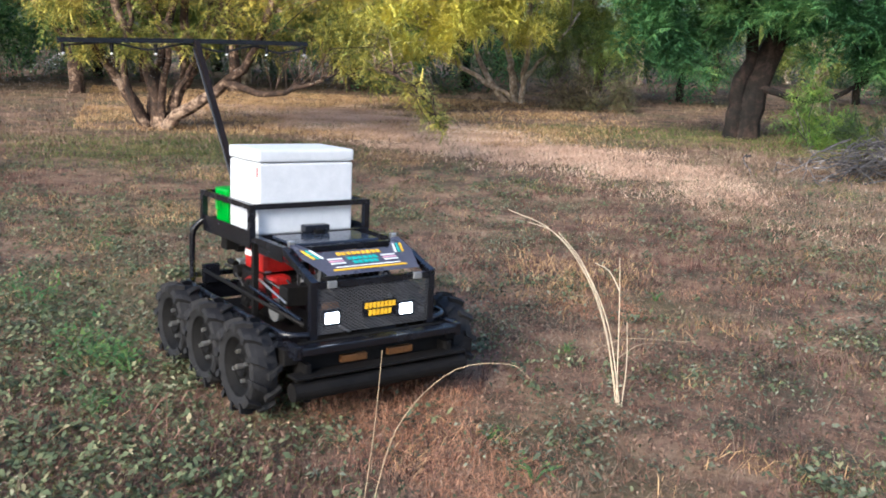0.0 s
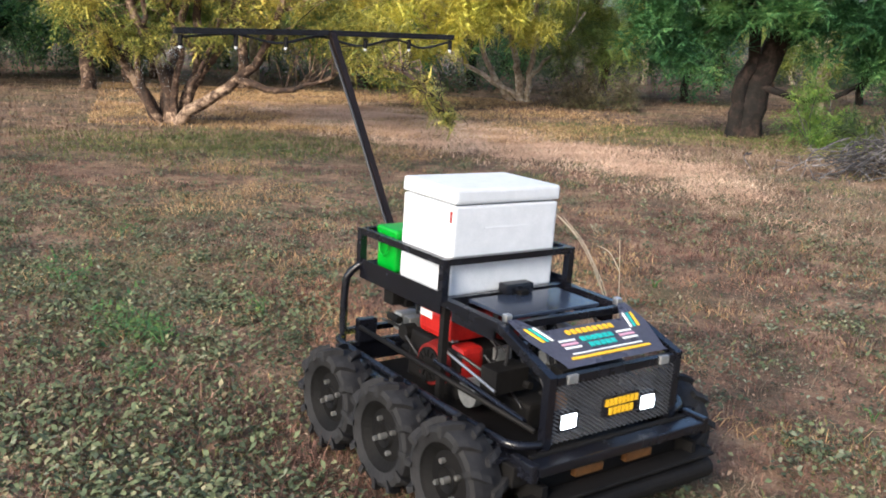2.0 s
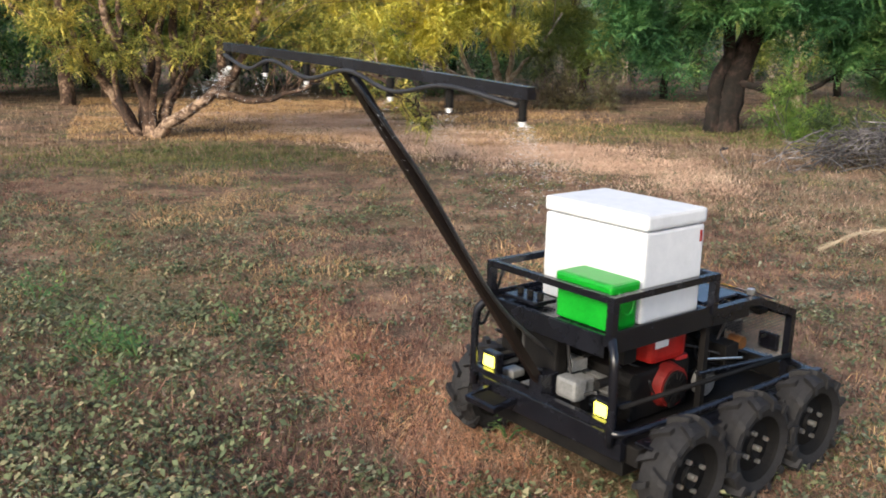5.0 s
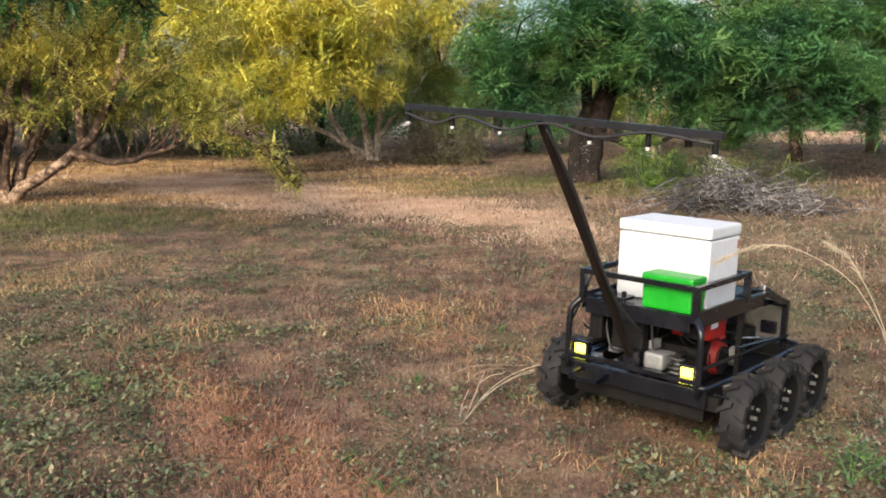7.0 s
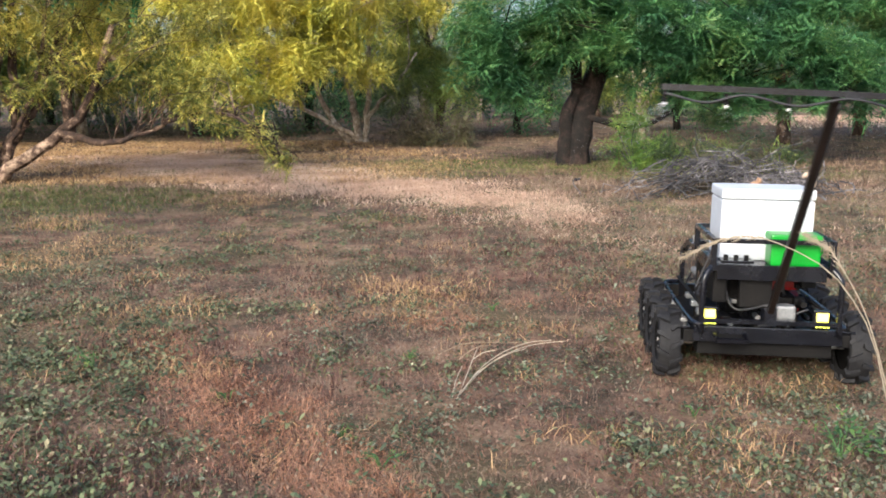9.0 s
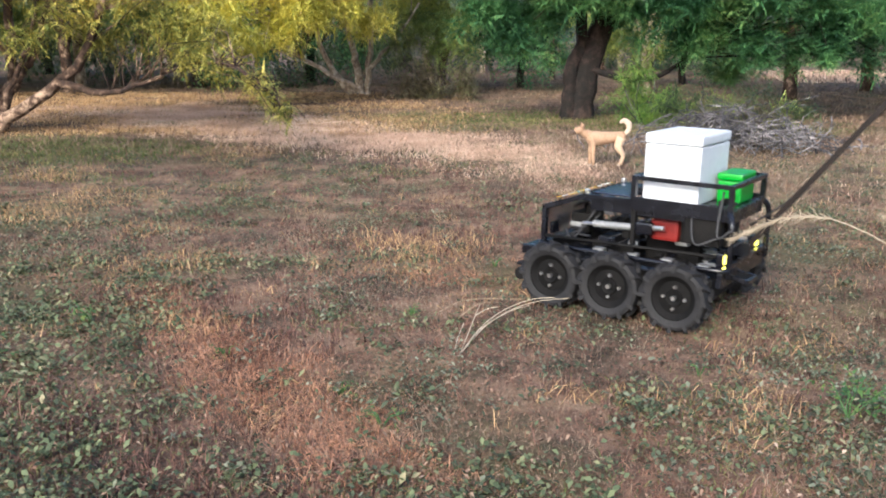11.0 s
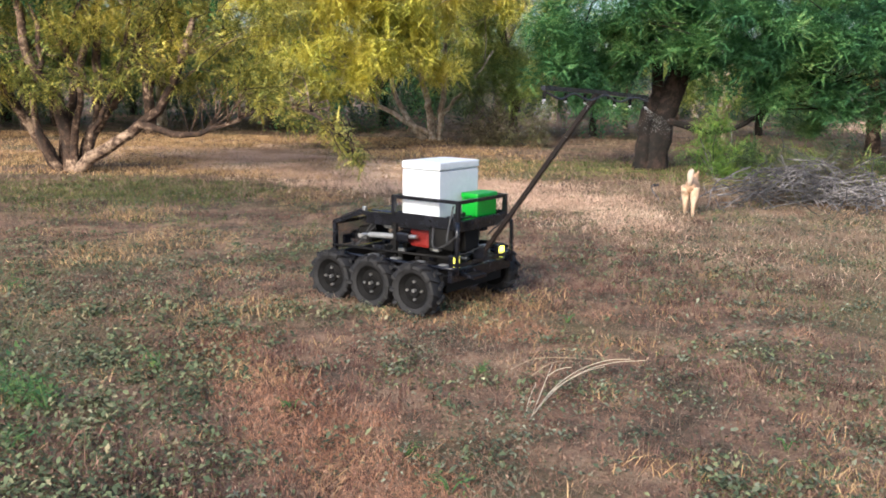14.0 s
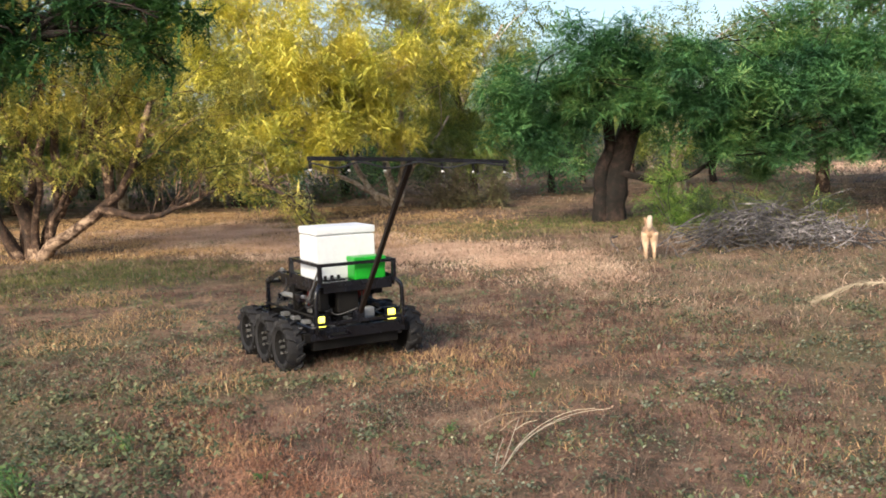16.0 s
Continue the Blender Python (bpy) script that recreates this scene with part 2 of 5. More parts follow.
def tube(bm, pts, radii, n=8, square=False, ridge=0.0):
    """A swept tube through the points, with its radius at each."""
    pts = [Vector(p) for p in pts]
    radii = [radii] * len(pts) if isinstance(radii, (int, float)) else radii
    if square:
        n = 4
    rings, side = [], None
    for i, p in enumerate(pts):
        d = (pts[min(i + 1, len(pts) - 1)] - pts[max(i - 1, 0)]).normalized()
        if side is None:
            side = d.cross(Vector((0, 0, 1)) if abs(d.z) < 0.9 else Vector((1, 0, 0))).normalized()
        side = (side - d * side.dot(d)).normalized()
        up = d.cross(side)
        ring = []
        for k in range(n):
            w = 2 * math.pi * (k + (0.5 if square else 0)) / n
            ring.append(bm.verts.new(p + (side * math.cos(w) + up * math.sin(w)) * radii[i] * (1.414 if square else 1) * (1 + ridge * math.sin(k * 2.4 + 0.4 * math.sin(i * 0.9 + k)) )))
        rings.append(ring)
    for r0, r1 in zip(rings, rings[1:]):
        for k in range(n):
            bm.faces.new((r0[k], r0[(k + 1) % n], r1[(k + 1) % n], r1[k]))
    bm.faces.new(rings[0][::-1])
    bm.faces.new(rings[-1])
    return bm


def curve_points(pts, n):
    """n points on a smooth line through the given ones."""
    p = [Vector(q) for q in pts]
    p = [2 * p[0] - p[1], *p, 2 * p[-1] - p[-2]]
    out = []
    for i in range(n):
        s = i / (n - 1) * (len(p) - 3)
        k = min(int(s), len(p) - 4)
        u = s - k
        a, b, c, d = p[k:k + 4]
        out.append(0.5 * (2 * b + (c - a) * u + (2 * a - 5 * b + 4 * c - d) * u * u + (3 * b - a - 3 * c + d) * u ** 3))
    return out


def value_noise(x, y, size, seed):
    """Smooth noise from 0 to 1 on the plan, with cells of the given size."""
    g = np.random.default_rng(seed).random((256, 256))
    u, v = x / size + 100, y / size + 100
    i, j = np.floor(u).astype(int), np.floor(v).astype(int)
    a, b = u - i, v - j
    a, b = a * a * (3 - 2 * a), b * b * (3 - 2 * b)
    q = lambda s, t: g[(i + s) % 256, (j + t) % 256]
    return (q(0, 0) * (1 - a) + q(1, 0) * a) * (1 - b) + (q(0, 1) * (1 - a) + q(1, 1) * a) * b


def height(x, y):
    """The ground: a slight fall to +x where the robot drives, small lumps, level far off."""
    x, y = np.asarray(x, float), np.asarray(y, float)
    near = np.clip((9.5 - y) / 5.5, 0, 1) * np.clip((y + 4) / 4, 0, 1)
    base = (0.02 - 0.034 * 2.6 * np.tanh(x / 2.6)) * near
    lump = (value_noise(x, y, 0.8, 3) - 0.5) * 0.03 + (value_noise(x, y, 0.25, 4) - 0.5) * 0.014
    far = np.clip((np.hypot(x, y) - 40) / 200, 0, 1) * (value_noise(x, y, 60, 5) - 0.4) * 6
    return base + lump * np.clip(1.6 - np.hypot(x, y - 5) / 40, 0, 1) + far


# ---- ground ----
def make_ground():
    def axis(fine0, fine1, step, far):
        mid = np.arange(fine0, fine1 + step / 2, step)
        g = step * 1.25 ** np.arange(1, 60)
        up = fine1 + np.cumsum(g)
        dn = fine0 - np.cumsum(g)
        return np.r_[dn[dn > -far][::-1], mid, up[up < far]]
    xs, ys = axis(-8, 8, 0.1, 900), axis(0, 16, 0.1, 900)
    X, Y = np.meshgrid(xs, ys)
    v = np.stack([X, Y, height(X, Y)], -1).reshape(-1, 3)
    i = np.arange(len(ys) - 1)[:, None] * len(xs) + np.arange(len(xs) - 1)[None]
    i = i.ravel()
    ob = part("ground", mesh_of("ground", v, np.stack([i, i + 1, i + 1 + len(xs), i + len(xs)], 1)), SOIL, smooth=True)
    return tagged(ob, "dry brown clearing of bare soil and dead grass", "ground", kind="structure")


make_ground()


def blades(name, xy, tall, wide, lean, material, label, category="grass", seed=1):
    """Curved blades of grass, each of three triangles."""
    r = np.random.default_rng(seed)
    n = len(xy)
    a, t = r.random(n) * 6.283, tall * (0.45 + 0.9 * r.random(n))
    d = np.stack([np.cos(a), np.sin(a), 0 * a], -1)
    b = r.random(n) * 6.283
    go = np.stack([np.cos(b), np.sin(b), 0 * b], -1) * (lean * r.random(n) * t)[:, None]
    up = np.array([0, 0, 1.0])
    p = np.c_[xy, height(xy[:, 0], xy[:, 1]) - 0.006]
    w = (wide * (0.6 + 0.8 * r.random(n)))[:, None] * d / 2
    mid = p + go * 0.35 + up * (t * 0.6)[:, None]
    tip = p + go + up * (t * (1 - 0.3 * lean * r.random(n)))[:, None]
    v = np.stack([p - w, p + w, mid - w * 0.7, mid + w * 0.7, tip], 1).reshape(-1, 3)
    k = np.arange(n)[:, None] * 5
    f = np.concatenate([k + [0, 1, 3], k + [0, 3, 2], k + [2, 3, 4]])
    return tagged(part(name, mesh_of(name, v, f), material), label, category, kind="stuff")


def flat_leaves(name, xy, size, material, label, category, lift=0.03, tilt=0.5, seed=2, stretch=1.7):
    """Small four-cornered folded leaves strewn near the ground."""
    r = np.random.default_rng(seed)
    n = len(xy)
    a = r.random(n) * 6.283
    s = size * (0.5 + r.random(n))
    f = np.stack([np.cos(a), np.sin(a), (r.random(n) - 0.35) * tilt], -1) * s[:, None]
    g = np.stack([-np.sin(a), np.cos(a), (r.random(n) - 0.5) * tilt], -1) * (s / stretch)[:, None]
    c = np.c_[xy, height(xy[:, 0], xy[:, 1]) + 0.004 + lift * r.random(n) ** 1.5]
    v = np.stack([c - f * 0.5, c + g * 0.5 + [0, 0, 0.004], c + f * 0.5, c - g * 0.5 + [0, 0, 0.004]], 1).reshape(-1, 3)
    k = np.arange(n)[:, None] * 4
    return tagged(part(name, mesh_of(name, v, k + [0, 1, 2, 3]), material), label, category, kind="stuff")


def scatter(n, seed, y0=1.6, y1=20.0, side=0.72, power=1.6, keep=None):
    """Places on the plan in front of the camera, thicker near it."""
    r = np.random.default_rng(seed)
    y = y0 + (y1 - y0) * r.random(n) ** power
    x = (r.random(n) * 2 - 1) * (y * side + 0.8)
    if keep is not None:
        k = r.random(n) < keep(x, y)
        x, y = x[k], y[k]
    return np.stack([x, y], 1)


def sunlit_zone(x, y):
    """The sunlit band across the clearing, put into the colour of pale tall grass."""
    mid = np.maximum(13.5 - 1.2 * x, 10.2)
    d = np.abs(y - mid) / (1.35 + 0.2 * np.abs(x))
    return np.clip(1.5 - d + (value_noise(x, y, 0.7, 21) - 0.5) * 1.4, 0, 1) * np.clip((2.6 - x) / 2.2, 0.04, 1)


def rust_zone(x, y):
    """The reddish strip up the middle of the clearing."""
    d = np.hypot((x - 0.1 - 0.12 * (y - 4)) / 1.0, (y - 4.4) / 2.8)
    return np.clip(1.25 - d + (value_noise(x, y, 0.5, 24) - 0.5) * 1.3, 0, 1)


def strip_x(y):
    """Where the orange strip that bounds the weedy ground runs."""
    return -1.35 + (4.8 - y) * 0.64


def orange_strip(x, y):
    """A narrow strip of orange-brown dead grass, slanting across the near ground."""
    d = np.abs(x - strip_x(y) + 0.25 * (value_noise(x, y, 0.5, 63) - 0.5)) / 0.3
    ends = np.clip((5.4 - y) / 0.5, 0, 1) * np.clip((y - 2.6) / 0.5, 0, 1)
    far = np.clip(1.2 - np.hypot((x - 0.1) / 0.4, (y - 5.6) / 0.4), 0, 1)
    return np.clip((1.25 - d) * ends + far + (value_noise(x, y, 0.2, 64) - 0.6) * 0.8, 0, 1)


def green_zone(x, y):
    """Weedy ground on both sides in front, and below the many-stemmed tree."""
    near = np.clip((6.2 - y) / 1.6, 0, 1) * np.clip((np.minimum(strip_x(y), -0.3) - 0.1 - x) / 0.35, 0, 1) + 0.35 * np.clip((5.6 - y) / 1.6, 0, 1) * np.clip((x - 0.7) / 0.7, 0, 1)
    under = np.clip(1.2 - np.hypot((x + 5.2) / 2.6, (y - 12.6) / 1.7), 0, 1) * 1.2
    return np.clip(0.75 * near + under + (value_noise(x, y, 0.45, 22) - 0.55) * 1.9, 0.02, 1)


def right_zone(x, y):
    """Greyish olive ground that the robot drives out to."""
    z = np.clip((x - 0.6 - 0.12 * (y - 3)) / 1.0, 0, 1) * np.clip((11 - y) / 2, 0, 1)
    return z * np.clip((value_noise(x, y, 0.6, 29) - 0.3) * 2.2, 0.1, 1) * 0.8


def sunlit_spots(x, y):
    """Golden straw clumps that paint the dappled sunlight on the weedy side of the clearing."""
    z = 0
    for a, b, r in ((-3.3, 7.7, 0.6), (-2.3, 12.2, 0.9), (-2.9, 8.7, 0.6), (-1.6, 5.75, 0.45), (-1.1, 4.4, 0.3), (-3.9, 10.2, 0.6), (0.1, 6.3, 0.6), (-2.0, 7.0, 0.35)):
        z = z + np.clip(1.1 - np.hypot(x - a, (y - b) * 0.8) / r, 0, 1)
    return np.clip(z + (value_noise(x, y, 0.3, 30) - 0.6) * 0.8, 0, 1) * 0.9


def olive_patch(x, y):
    a = np.clip(1.25 - np.hypot((x + 5.0) / 2.4, (y - 12.4) / 1.8), 0, 1)
    b = np.clip(1.2 - np.hypot((x - 2.0) / 3.2, (y - 17.6) / 1.9), 0, 1)
    c = np.clip(1.2 - np.hypot((x - 5.0) / 2.2, (y - 15.2) / 1.6), 0, 1)
    return np.clip((a + b + c) * 1.4 + (value_noise(x, y, 0.6, 28) - 0.6) * 0.8, 0, 1)


def patch(size, seed, lo, gain, floor=0.03):
    return lambda x, y: np.clip((value_noise(x, y, size, seed) - lo) * gain + (value_noise(x, y, size / 3, seed + 50) - 0.5) * 0.8, floor, 1)


RUST = leafy("rust_brown_grass", [(0.12, (0.075, 0.034, 0.026)), (0.5, (0.30, 0.145, 0.10)), (0.9, (0.54, 0.30, 0.20))], 3.5, 0.2, 0.8, 0.35, 0.25)
GREY = leafy("grey_green_weeds", [(0.1, (0.03, 0.04, 0.025)), (0.5, (0.095, 0.115, 0.07)), (0.9, (0.32, 0.34, 0.24))], 2.0, 0.2, 0.7, 0.6)
STRAWY = leafy("straw_coloured_grass", [(0.1, (0.17, 0.125, 0.09)), (0.5, (0.33, 0.25, 0.18)), (0.9, (0.52, 0.42, 0.31))], 1.0, 0.2, 0.8, 0.35, 0.25)
BROWN = leafy("dark_brown_dead_weeds", [(0.12, (0.024, 0.014, 0.013)), (0.45, (0.10, 0.053, 0.043)), (0.72, (0.24, 0.13, 0.098)), (0.95, (0.44, 0.27, 0.20))], 4.0, 0.15, 0.8, 0.4)
# straw colour with low sunlight put into its gold
GOLD = leafy("golden_straw", [(0.1, (0.24, 0.14, 0.07)), (0.5, (0.52, 0.33, 0.165)), (0.9, (0.74, 0.53, 0.29))], 2.0, 0.2, 0.8, 0.4)

ORANGE = leafy("orange_brown_grass", [(0.12, (0.20, 0.085, 0.05)), (0.5, (0.52, 0.26, 0.155)), (0.9, (0.72, 0.43, 0.27))], 3.0, 0.2, 0.8, 0.4, 0.1)


def clumps_at(centres, per, spread, seed):
    """Places gathered round the centres, and how near each is to its centre (1 in the middle)."""
    r = np.random.default_rng(seed)
    size = spread * (0.45 + 1.1 * r.random(len(centres)) ** 2)
    a, q = r.random((len(centres), per)) * 6.283, r.random((len(centres), per)) ** 0.6
    x = centres[:, :1] + np.cos(a) * q * size[:, None]
    y = centres[:, 1:] + np.sin(a) * q * size[:, None] * 0.85
    tall = (1.05 - 0.75 * q) * (size / spread)[:, None] ** 0.5
    return np.stack([x, y], -1).reshape(-1, 2), tall.ravel()


def weedy(x, y):
    """Where low weeds stand thick: the far left of the clearing, the near edge, loose patches elsewhere."""
    return np.clip(green_zone(x, y) * 0.9 + 0.5 * np.clip((-x - 1.0) / 0.8, 0, 1) * np.clip((9.5 - y) / 1.5, 0, 1) + patch(0.9, 36, 0.55, 4, 0.05)(x, y) * 0.5, 0, 1) * (1 - 0.75 * rust_zone(x, y))


def brown_zone(x, y):
    """Dark brown dead weeds: the middle of the clearing behind the rusty strip, and loose patches."""
    a = np.clip(1.3 - np.hypot((x - 0.9) / 1.8, (y - 8.4) / 2.2), 0, 1)
    return np.clip(a + patch(0.8, 41, 0.48, 3.5, 0.08)(x, y) * 0.8, 0, 1)


blades("dry_grass", scatter(80000, 11, 1.5, 14), 0.04, 0.003, 3.2, DRY, "short brown dead grass over the clearing", seed=1)
blades("rust_brown_grass", scatter(150000, 18, 1.6, 13, keep=lambda x, y: np.clip(rust_zone(x, y) + patch(1.1, 31, 0.5, 3)(x, y) * 0.7, 0, 1)), 0.04, 0.003, 3.0, RUST, "rusty brown dead grass in patches", seed=8)
blades("pale_grass", scatter(120000, 12, 1.6, 13, keep=lambda x, y: np.clip(patch(0.8, 23, 0.56, 4, 0.02)(x, y) + 0.45 * right_zone(x, y), 0, 1)), 0.06, 0.0024, 3.0, STRAWY, "thin straw-coloured dry grass in patches", seed=2)
blades("golden_straw", scatter(150000, 25, 3.0, 13, 0.6, 1.2, keep=sunlit_spots), 0.07, 0.0045, 2.4, GOLD, "golden dry straw in small sunlit clumps", seed=15)
blades("tall_tan_grass", scatter(300000, 13, 7.0, 21, 0.62, 1.0, lambda x, y: sunlit_zone(x, y) * (1 - 0.9 * olive_patch(x, y))), 0.075, 0.006, 2.6, TAN, "pale tan dry grass in a sunlit band", seed=3)
blades("dull_tan_grass", scatter(170000, 26, 6.5, 15, 0.62, 1.0, lambda x, y: np.clip((x - 0.4) / 1.4, 0, 1) * np.clip((value_noise(x, y, 0.7, 61) - 0.2) * 1.8, 0.05, 1) * np.clip((y - 6.5) / 2.5, 0, 1)), 0.07, 0.0042, 2.6, STRAWY, "dull straw-coloured dry grass before the brushwood", seed=16)
# more of the band's sunlight, put into wide pale blades
rb = np.random.default_rng(77)
bx = rb.uniform(-5.5, 2.3, 150000)
by = 13.6 - 1.2 * bx + rb.normal(size=len(bx)) * (0.9 + 0.12 * np.abs(bx))
bk = rb.random(len(bx)) < np.clip((value_noise(bx, by, 0.9, 78) - 0.2) * 2.2, 0.1, 1) * np.clip((2.3 - bx) / 1.5, 0, 1)
blades("peach_tan_grass", np.stack([bx, by], 1)[bk], 0.06, 0.009, 2.8, TAN, "sunlit peach-tan dry grass along the band", seed=14)
blades("olive_grass", scatter(180000, 14, 1.6, 20, 0.75, 1.2, lambda x, y: np.clip(0.8 * green_zone(x, y) + 0.8 * right_zone(x, y), 0, 1) * (1 - 0.8 * sunlit_zone(x, y))), 0.04, 0.0045, 1.8, OLIVE, "olive green low grass in patches", seed=4)
blades("far_grass", scatter(60000, 15, 12, 46, 0.8, 1.1, lambda x, y: 1 - 0.85 * sunlit_zone(x, y)), 0.09, 0.018, 2.2, DRY, "brown dead grass under the far trees", seed=5)
# sunlight on the ground behind the crowns, put into gold blades
blades("far_tan_grass", scatter(90000, 27, 14.5, 27, 0.5, 1.0, lambda x, y: np.clip((1.8 - x) / 2, 0, 1) * np.clip((value_noise(x, y, 1.1, 66) - 0.25) * 2, 0.1, 1)), 0.08, 0.014, 2.6, GOLD, "golden-brown dry grass between the trees, coloured as sunlit", seed=22)
# sunlit far ground, painted by wide blades of the pale tan colour
fr = np.random.default_rng(79)
blades("open_far_grass", np.stack([fr.uniform(14, 30, 6000), fr.uniform(33, 48, 6000)], 1), 0.1, 0.06, 2.4, TAN, "pale dry grass on the sunlit open ground beyond the trees", seed=23)
blades("olive_grass_patch", scatter(150000, 20, 9.5, 21, 0.6, 1.0, olive_patch), 0.075, 0.0085, 2.2, OLIVE, "yellowish olive grass below the trees", seed=12)
bxy, bt = clumps_at(scatter(8500, 43, 2.0, 12.5, 0.68, 1.3, brown_zone), 18, 0.13, 44)
blades("dead_weed_tufts", bxy, 0.095 * bt, 0.0042, 1.3, BROWN, "dark brown dead weeds in small tufts", "weeds", seed=17)
sxy, st = clumps_at(scatter(800, 45, 2.2, 11, 0.68, 1.25, patch(0.7, 46, 0.5, 3, 0.1)), 16, 0.11, 47)
blades("straw_tufts", sxy, 0.105 * st, 0.0028, 1.4, STRAWY, "thin dry straw standing in small tufts", seed=18)
blades("orange_brown_grass", scatter(170000, 65, 2.4, 6.6, 0.5, 1.1, orange_strip), 0.045, 0.0032, 2.8, ORANGE, "orange-brown dead grass in a slanting strip", seed=21)
flat_leaves("weeds", scatter(120000, 16, 1.6, 13, 0.75, 1.4, lambda x, y: 0.02 + 0.9 * green_zone(x, y) * (1 - 0.8 * rust_zone(x, y))), 0.022, WEED, "small-leaved green weeds low on the ground", "weeds", 0.04, 1.4, 6)
wxy, wt = clumps_at(scatter(4600, 48, 1.9, 11.5, 0.72, 1.35, weedy), 22, 0.11, 49)
flat_leaves("weed_clumps", wxy, 0.026, WEED, "green leafy weeds in low rounded clumps", "weeds", 0.11 * wt, 1.3, 19)
flat_leaves("grey_green_weeds", scatter(110000, 19, 1.6, 12, 0.75, 1.4, patch(0.5, 36, 0.52, 4, 0.02)), 0.018, GREY, "grey-green creeping weeds in patches", "weeds", 0.045, 1.4, 10)
gxy, gt = clumps_at(scatter(3600, 52, 1.9, 11, 0.7, 1.3, lambda x, y: np.clip(0.12 + right_zone(x, y), 0, 1)), 18, 0.10, 53)
flat_leaves("grey_weed_clumps", gxy, 0.026, GREY, "grey-green weeds in low clumps", "weeds", 0.09 * gt, 1.3, 20)
flat_leaves("fallen_leaves", scatter(55000, 17, 1.6, 15, 0.75, 1.5), 0.018, LITTER, "brown fallen leaves and litter on the soil", "leaf litter", 0.03, 1.1, 7, 2.2)

# the clearing goes on beside and behind the path
er = np.random.default_rng(91)
ea, eq = er.random(90000) * 6.283, 10.0 * np.sqrt(er.random(90000))
exy = np.stack([np.cos(ea) * eq, 3.0 + np.sin(ea) * eq], 1)
exy = exy[(np.abs(exy[:, 0]) > exy[:, 1] * 0.72 + 0.75) | (exy[:, 1] < 1.6)]
blades("surrounding_grass", exy[::2], 0.05, 0.006, 2.6, DRY, "short brown dead grass beside the clearing", seed=24)
flat_leaves("surrounding_weeds", exy[1::2], 0.03, WEED, "low green weeds beside the clearing", "weeds", 0.05, 1.3, 25)


# ---- trees ----
def fronds(name, clumps, count, size, material, parent, seed, leaflets=7, droop=0.2, narrow=0.34, flat=0.8, tufts=15, level=1.0):
    """A crown of feathered leaves: each a stalk with pairs of narrow leaflets, thickest at the clumps' outsides."""
    r = np.random.default_rng(seed)
    sub = []
    for x, y, z, rad in clumps:
        for _ in range(tufts):
            e = r.normal(size=3)
            e *= rad * (0.45 + 0.6 * r.random()) / np.linalg.norm(e)
            sub.append((x + e[0], y + e[1], z + e[2] * flat, rad * (0.2 + 0.22 * r.random())))
    cl = np.array(sub, float)
    w = cl[:, 3] ** 1.7
    which = r.choice(len(cl), count, p=w / w.sum())
    d = r.normal(size=(count, 3))
    d /= np.linalg.norm(d, axis=1)[:, None]
    rad = cl[which, 3] * (r.random(count) ** 0.55) * (0.75 + 0.5 * value_noise(d[:, 0] * 3 + which * 7, d[:, 2] * 3 + which * 3, 1.0, seed))
    c = cl[which, :3] + d * rad[:, None] * [1, 1, flat]
    go = (d * 0.6 + r.normal(size=(count, 3)) * 0.6 + [0, 0, -0.1]) * [1, 1, level]
    go /= np.linalg.norm(go, axis=1)[:, None]
    ln = size * (0.6 + 0.8 * r.random(count))
    side = np.cross(go, [0, 0, 1.0]) + r.normal(size=(count, 3)) * 0.25
    side /= np.linalg.norm(side, axis=1)[:, None] + 1e-9
    s = (np.arange(leaflets) + 0.5) / leaflets
    base = c[:, None] + go[:, None] * (ln[:, None] * s)[..., None] - np.array([0, 0, 1.0]) * (droop * ln[:, None] * s ** 2)[..., None]
    ll = (ln[:, None] * 0.30 * (1.15 - 0.6 * s))[..., None]
    leaf = []
    for sg in (-1, 1):
        ld = go[:, None] * 0.6 + side[:, None] * sg - np.array([0, 0, 0.15]) + r.normal(size=(count, leaflets, 3)) * 0.15
        ld /= np.linalg.norm(ld, axis=2)[..., None]
        wd = np.cross(ld, side[:, None] * 0.2 + np.array([0, 0, 1.0]))
        wd /= np.linalg.norm(wd, axis=2)[..., None] + 1e-9
        leaf.append(np.stack([base + ld * ll * 0.15 + wd * ll * narrow / 2, base + ld * ll, base + ld * ll * 0.15 - wd * ll * narrow / 2], 2))
    v = np.concatenate([q.reshape(-1, 3) for q in leaf])
    k = np.arange(len(v) // 3)[:, None] * 3
    ob = part(name, mesh_of(name, v, k + [0, 1, 2]), material, parent)
    return ob


def limb(bm, pts, r0, r1, n=9, steps=9, wob=0.04, ridge=0.0):
    p = curve_points(pts, steps)
    for q in p[1:-1]:
        q += Vector((random.uniform(-wob, wob), random.uniform(-wob, wob), random.uniform(-wob, wob) * 0.5))
    tube(bm, p, [r0 + (r1 - r0) * (i / (steps - 1)) ** 0.8 for i in range(steps)], n, False, ridge)


def twigs(bm, clumps, starts, per=3, r=0.018):
    """Thin branches from the limbs' ends into the clumps."""
    for x, y, z, rad in clumps:
        c = Vector((x, y, z))
        order = sorted(starts, key=lambda q: (Vector(q) - c).length)[:7]
        for _ in range(per):
            s = random.choice(order)
            e = c + Vector((random.gauss(0, 1), random.gauss(0, 1), random.gauss(0, 0.7))) * rad * 0.55
            m = (Vector(s) + e) / 2 + Vector((random.uniform(-0.2, 0.2), random.uniform(-0.2, 0.2), random.uniform(0, 0.25)))
            limb(bm, [s, m, e], r, r * 0.35, 5, 5, 0.03)


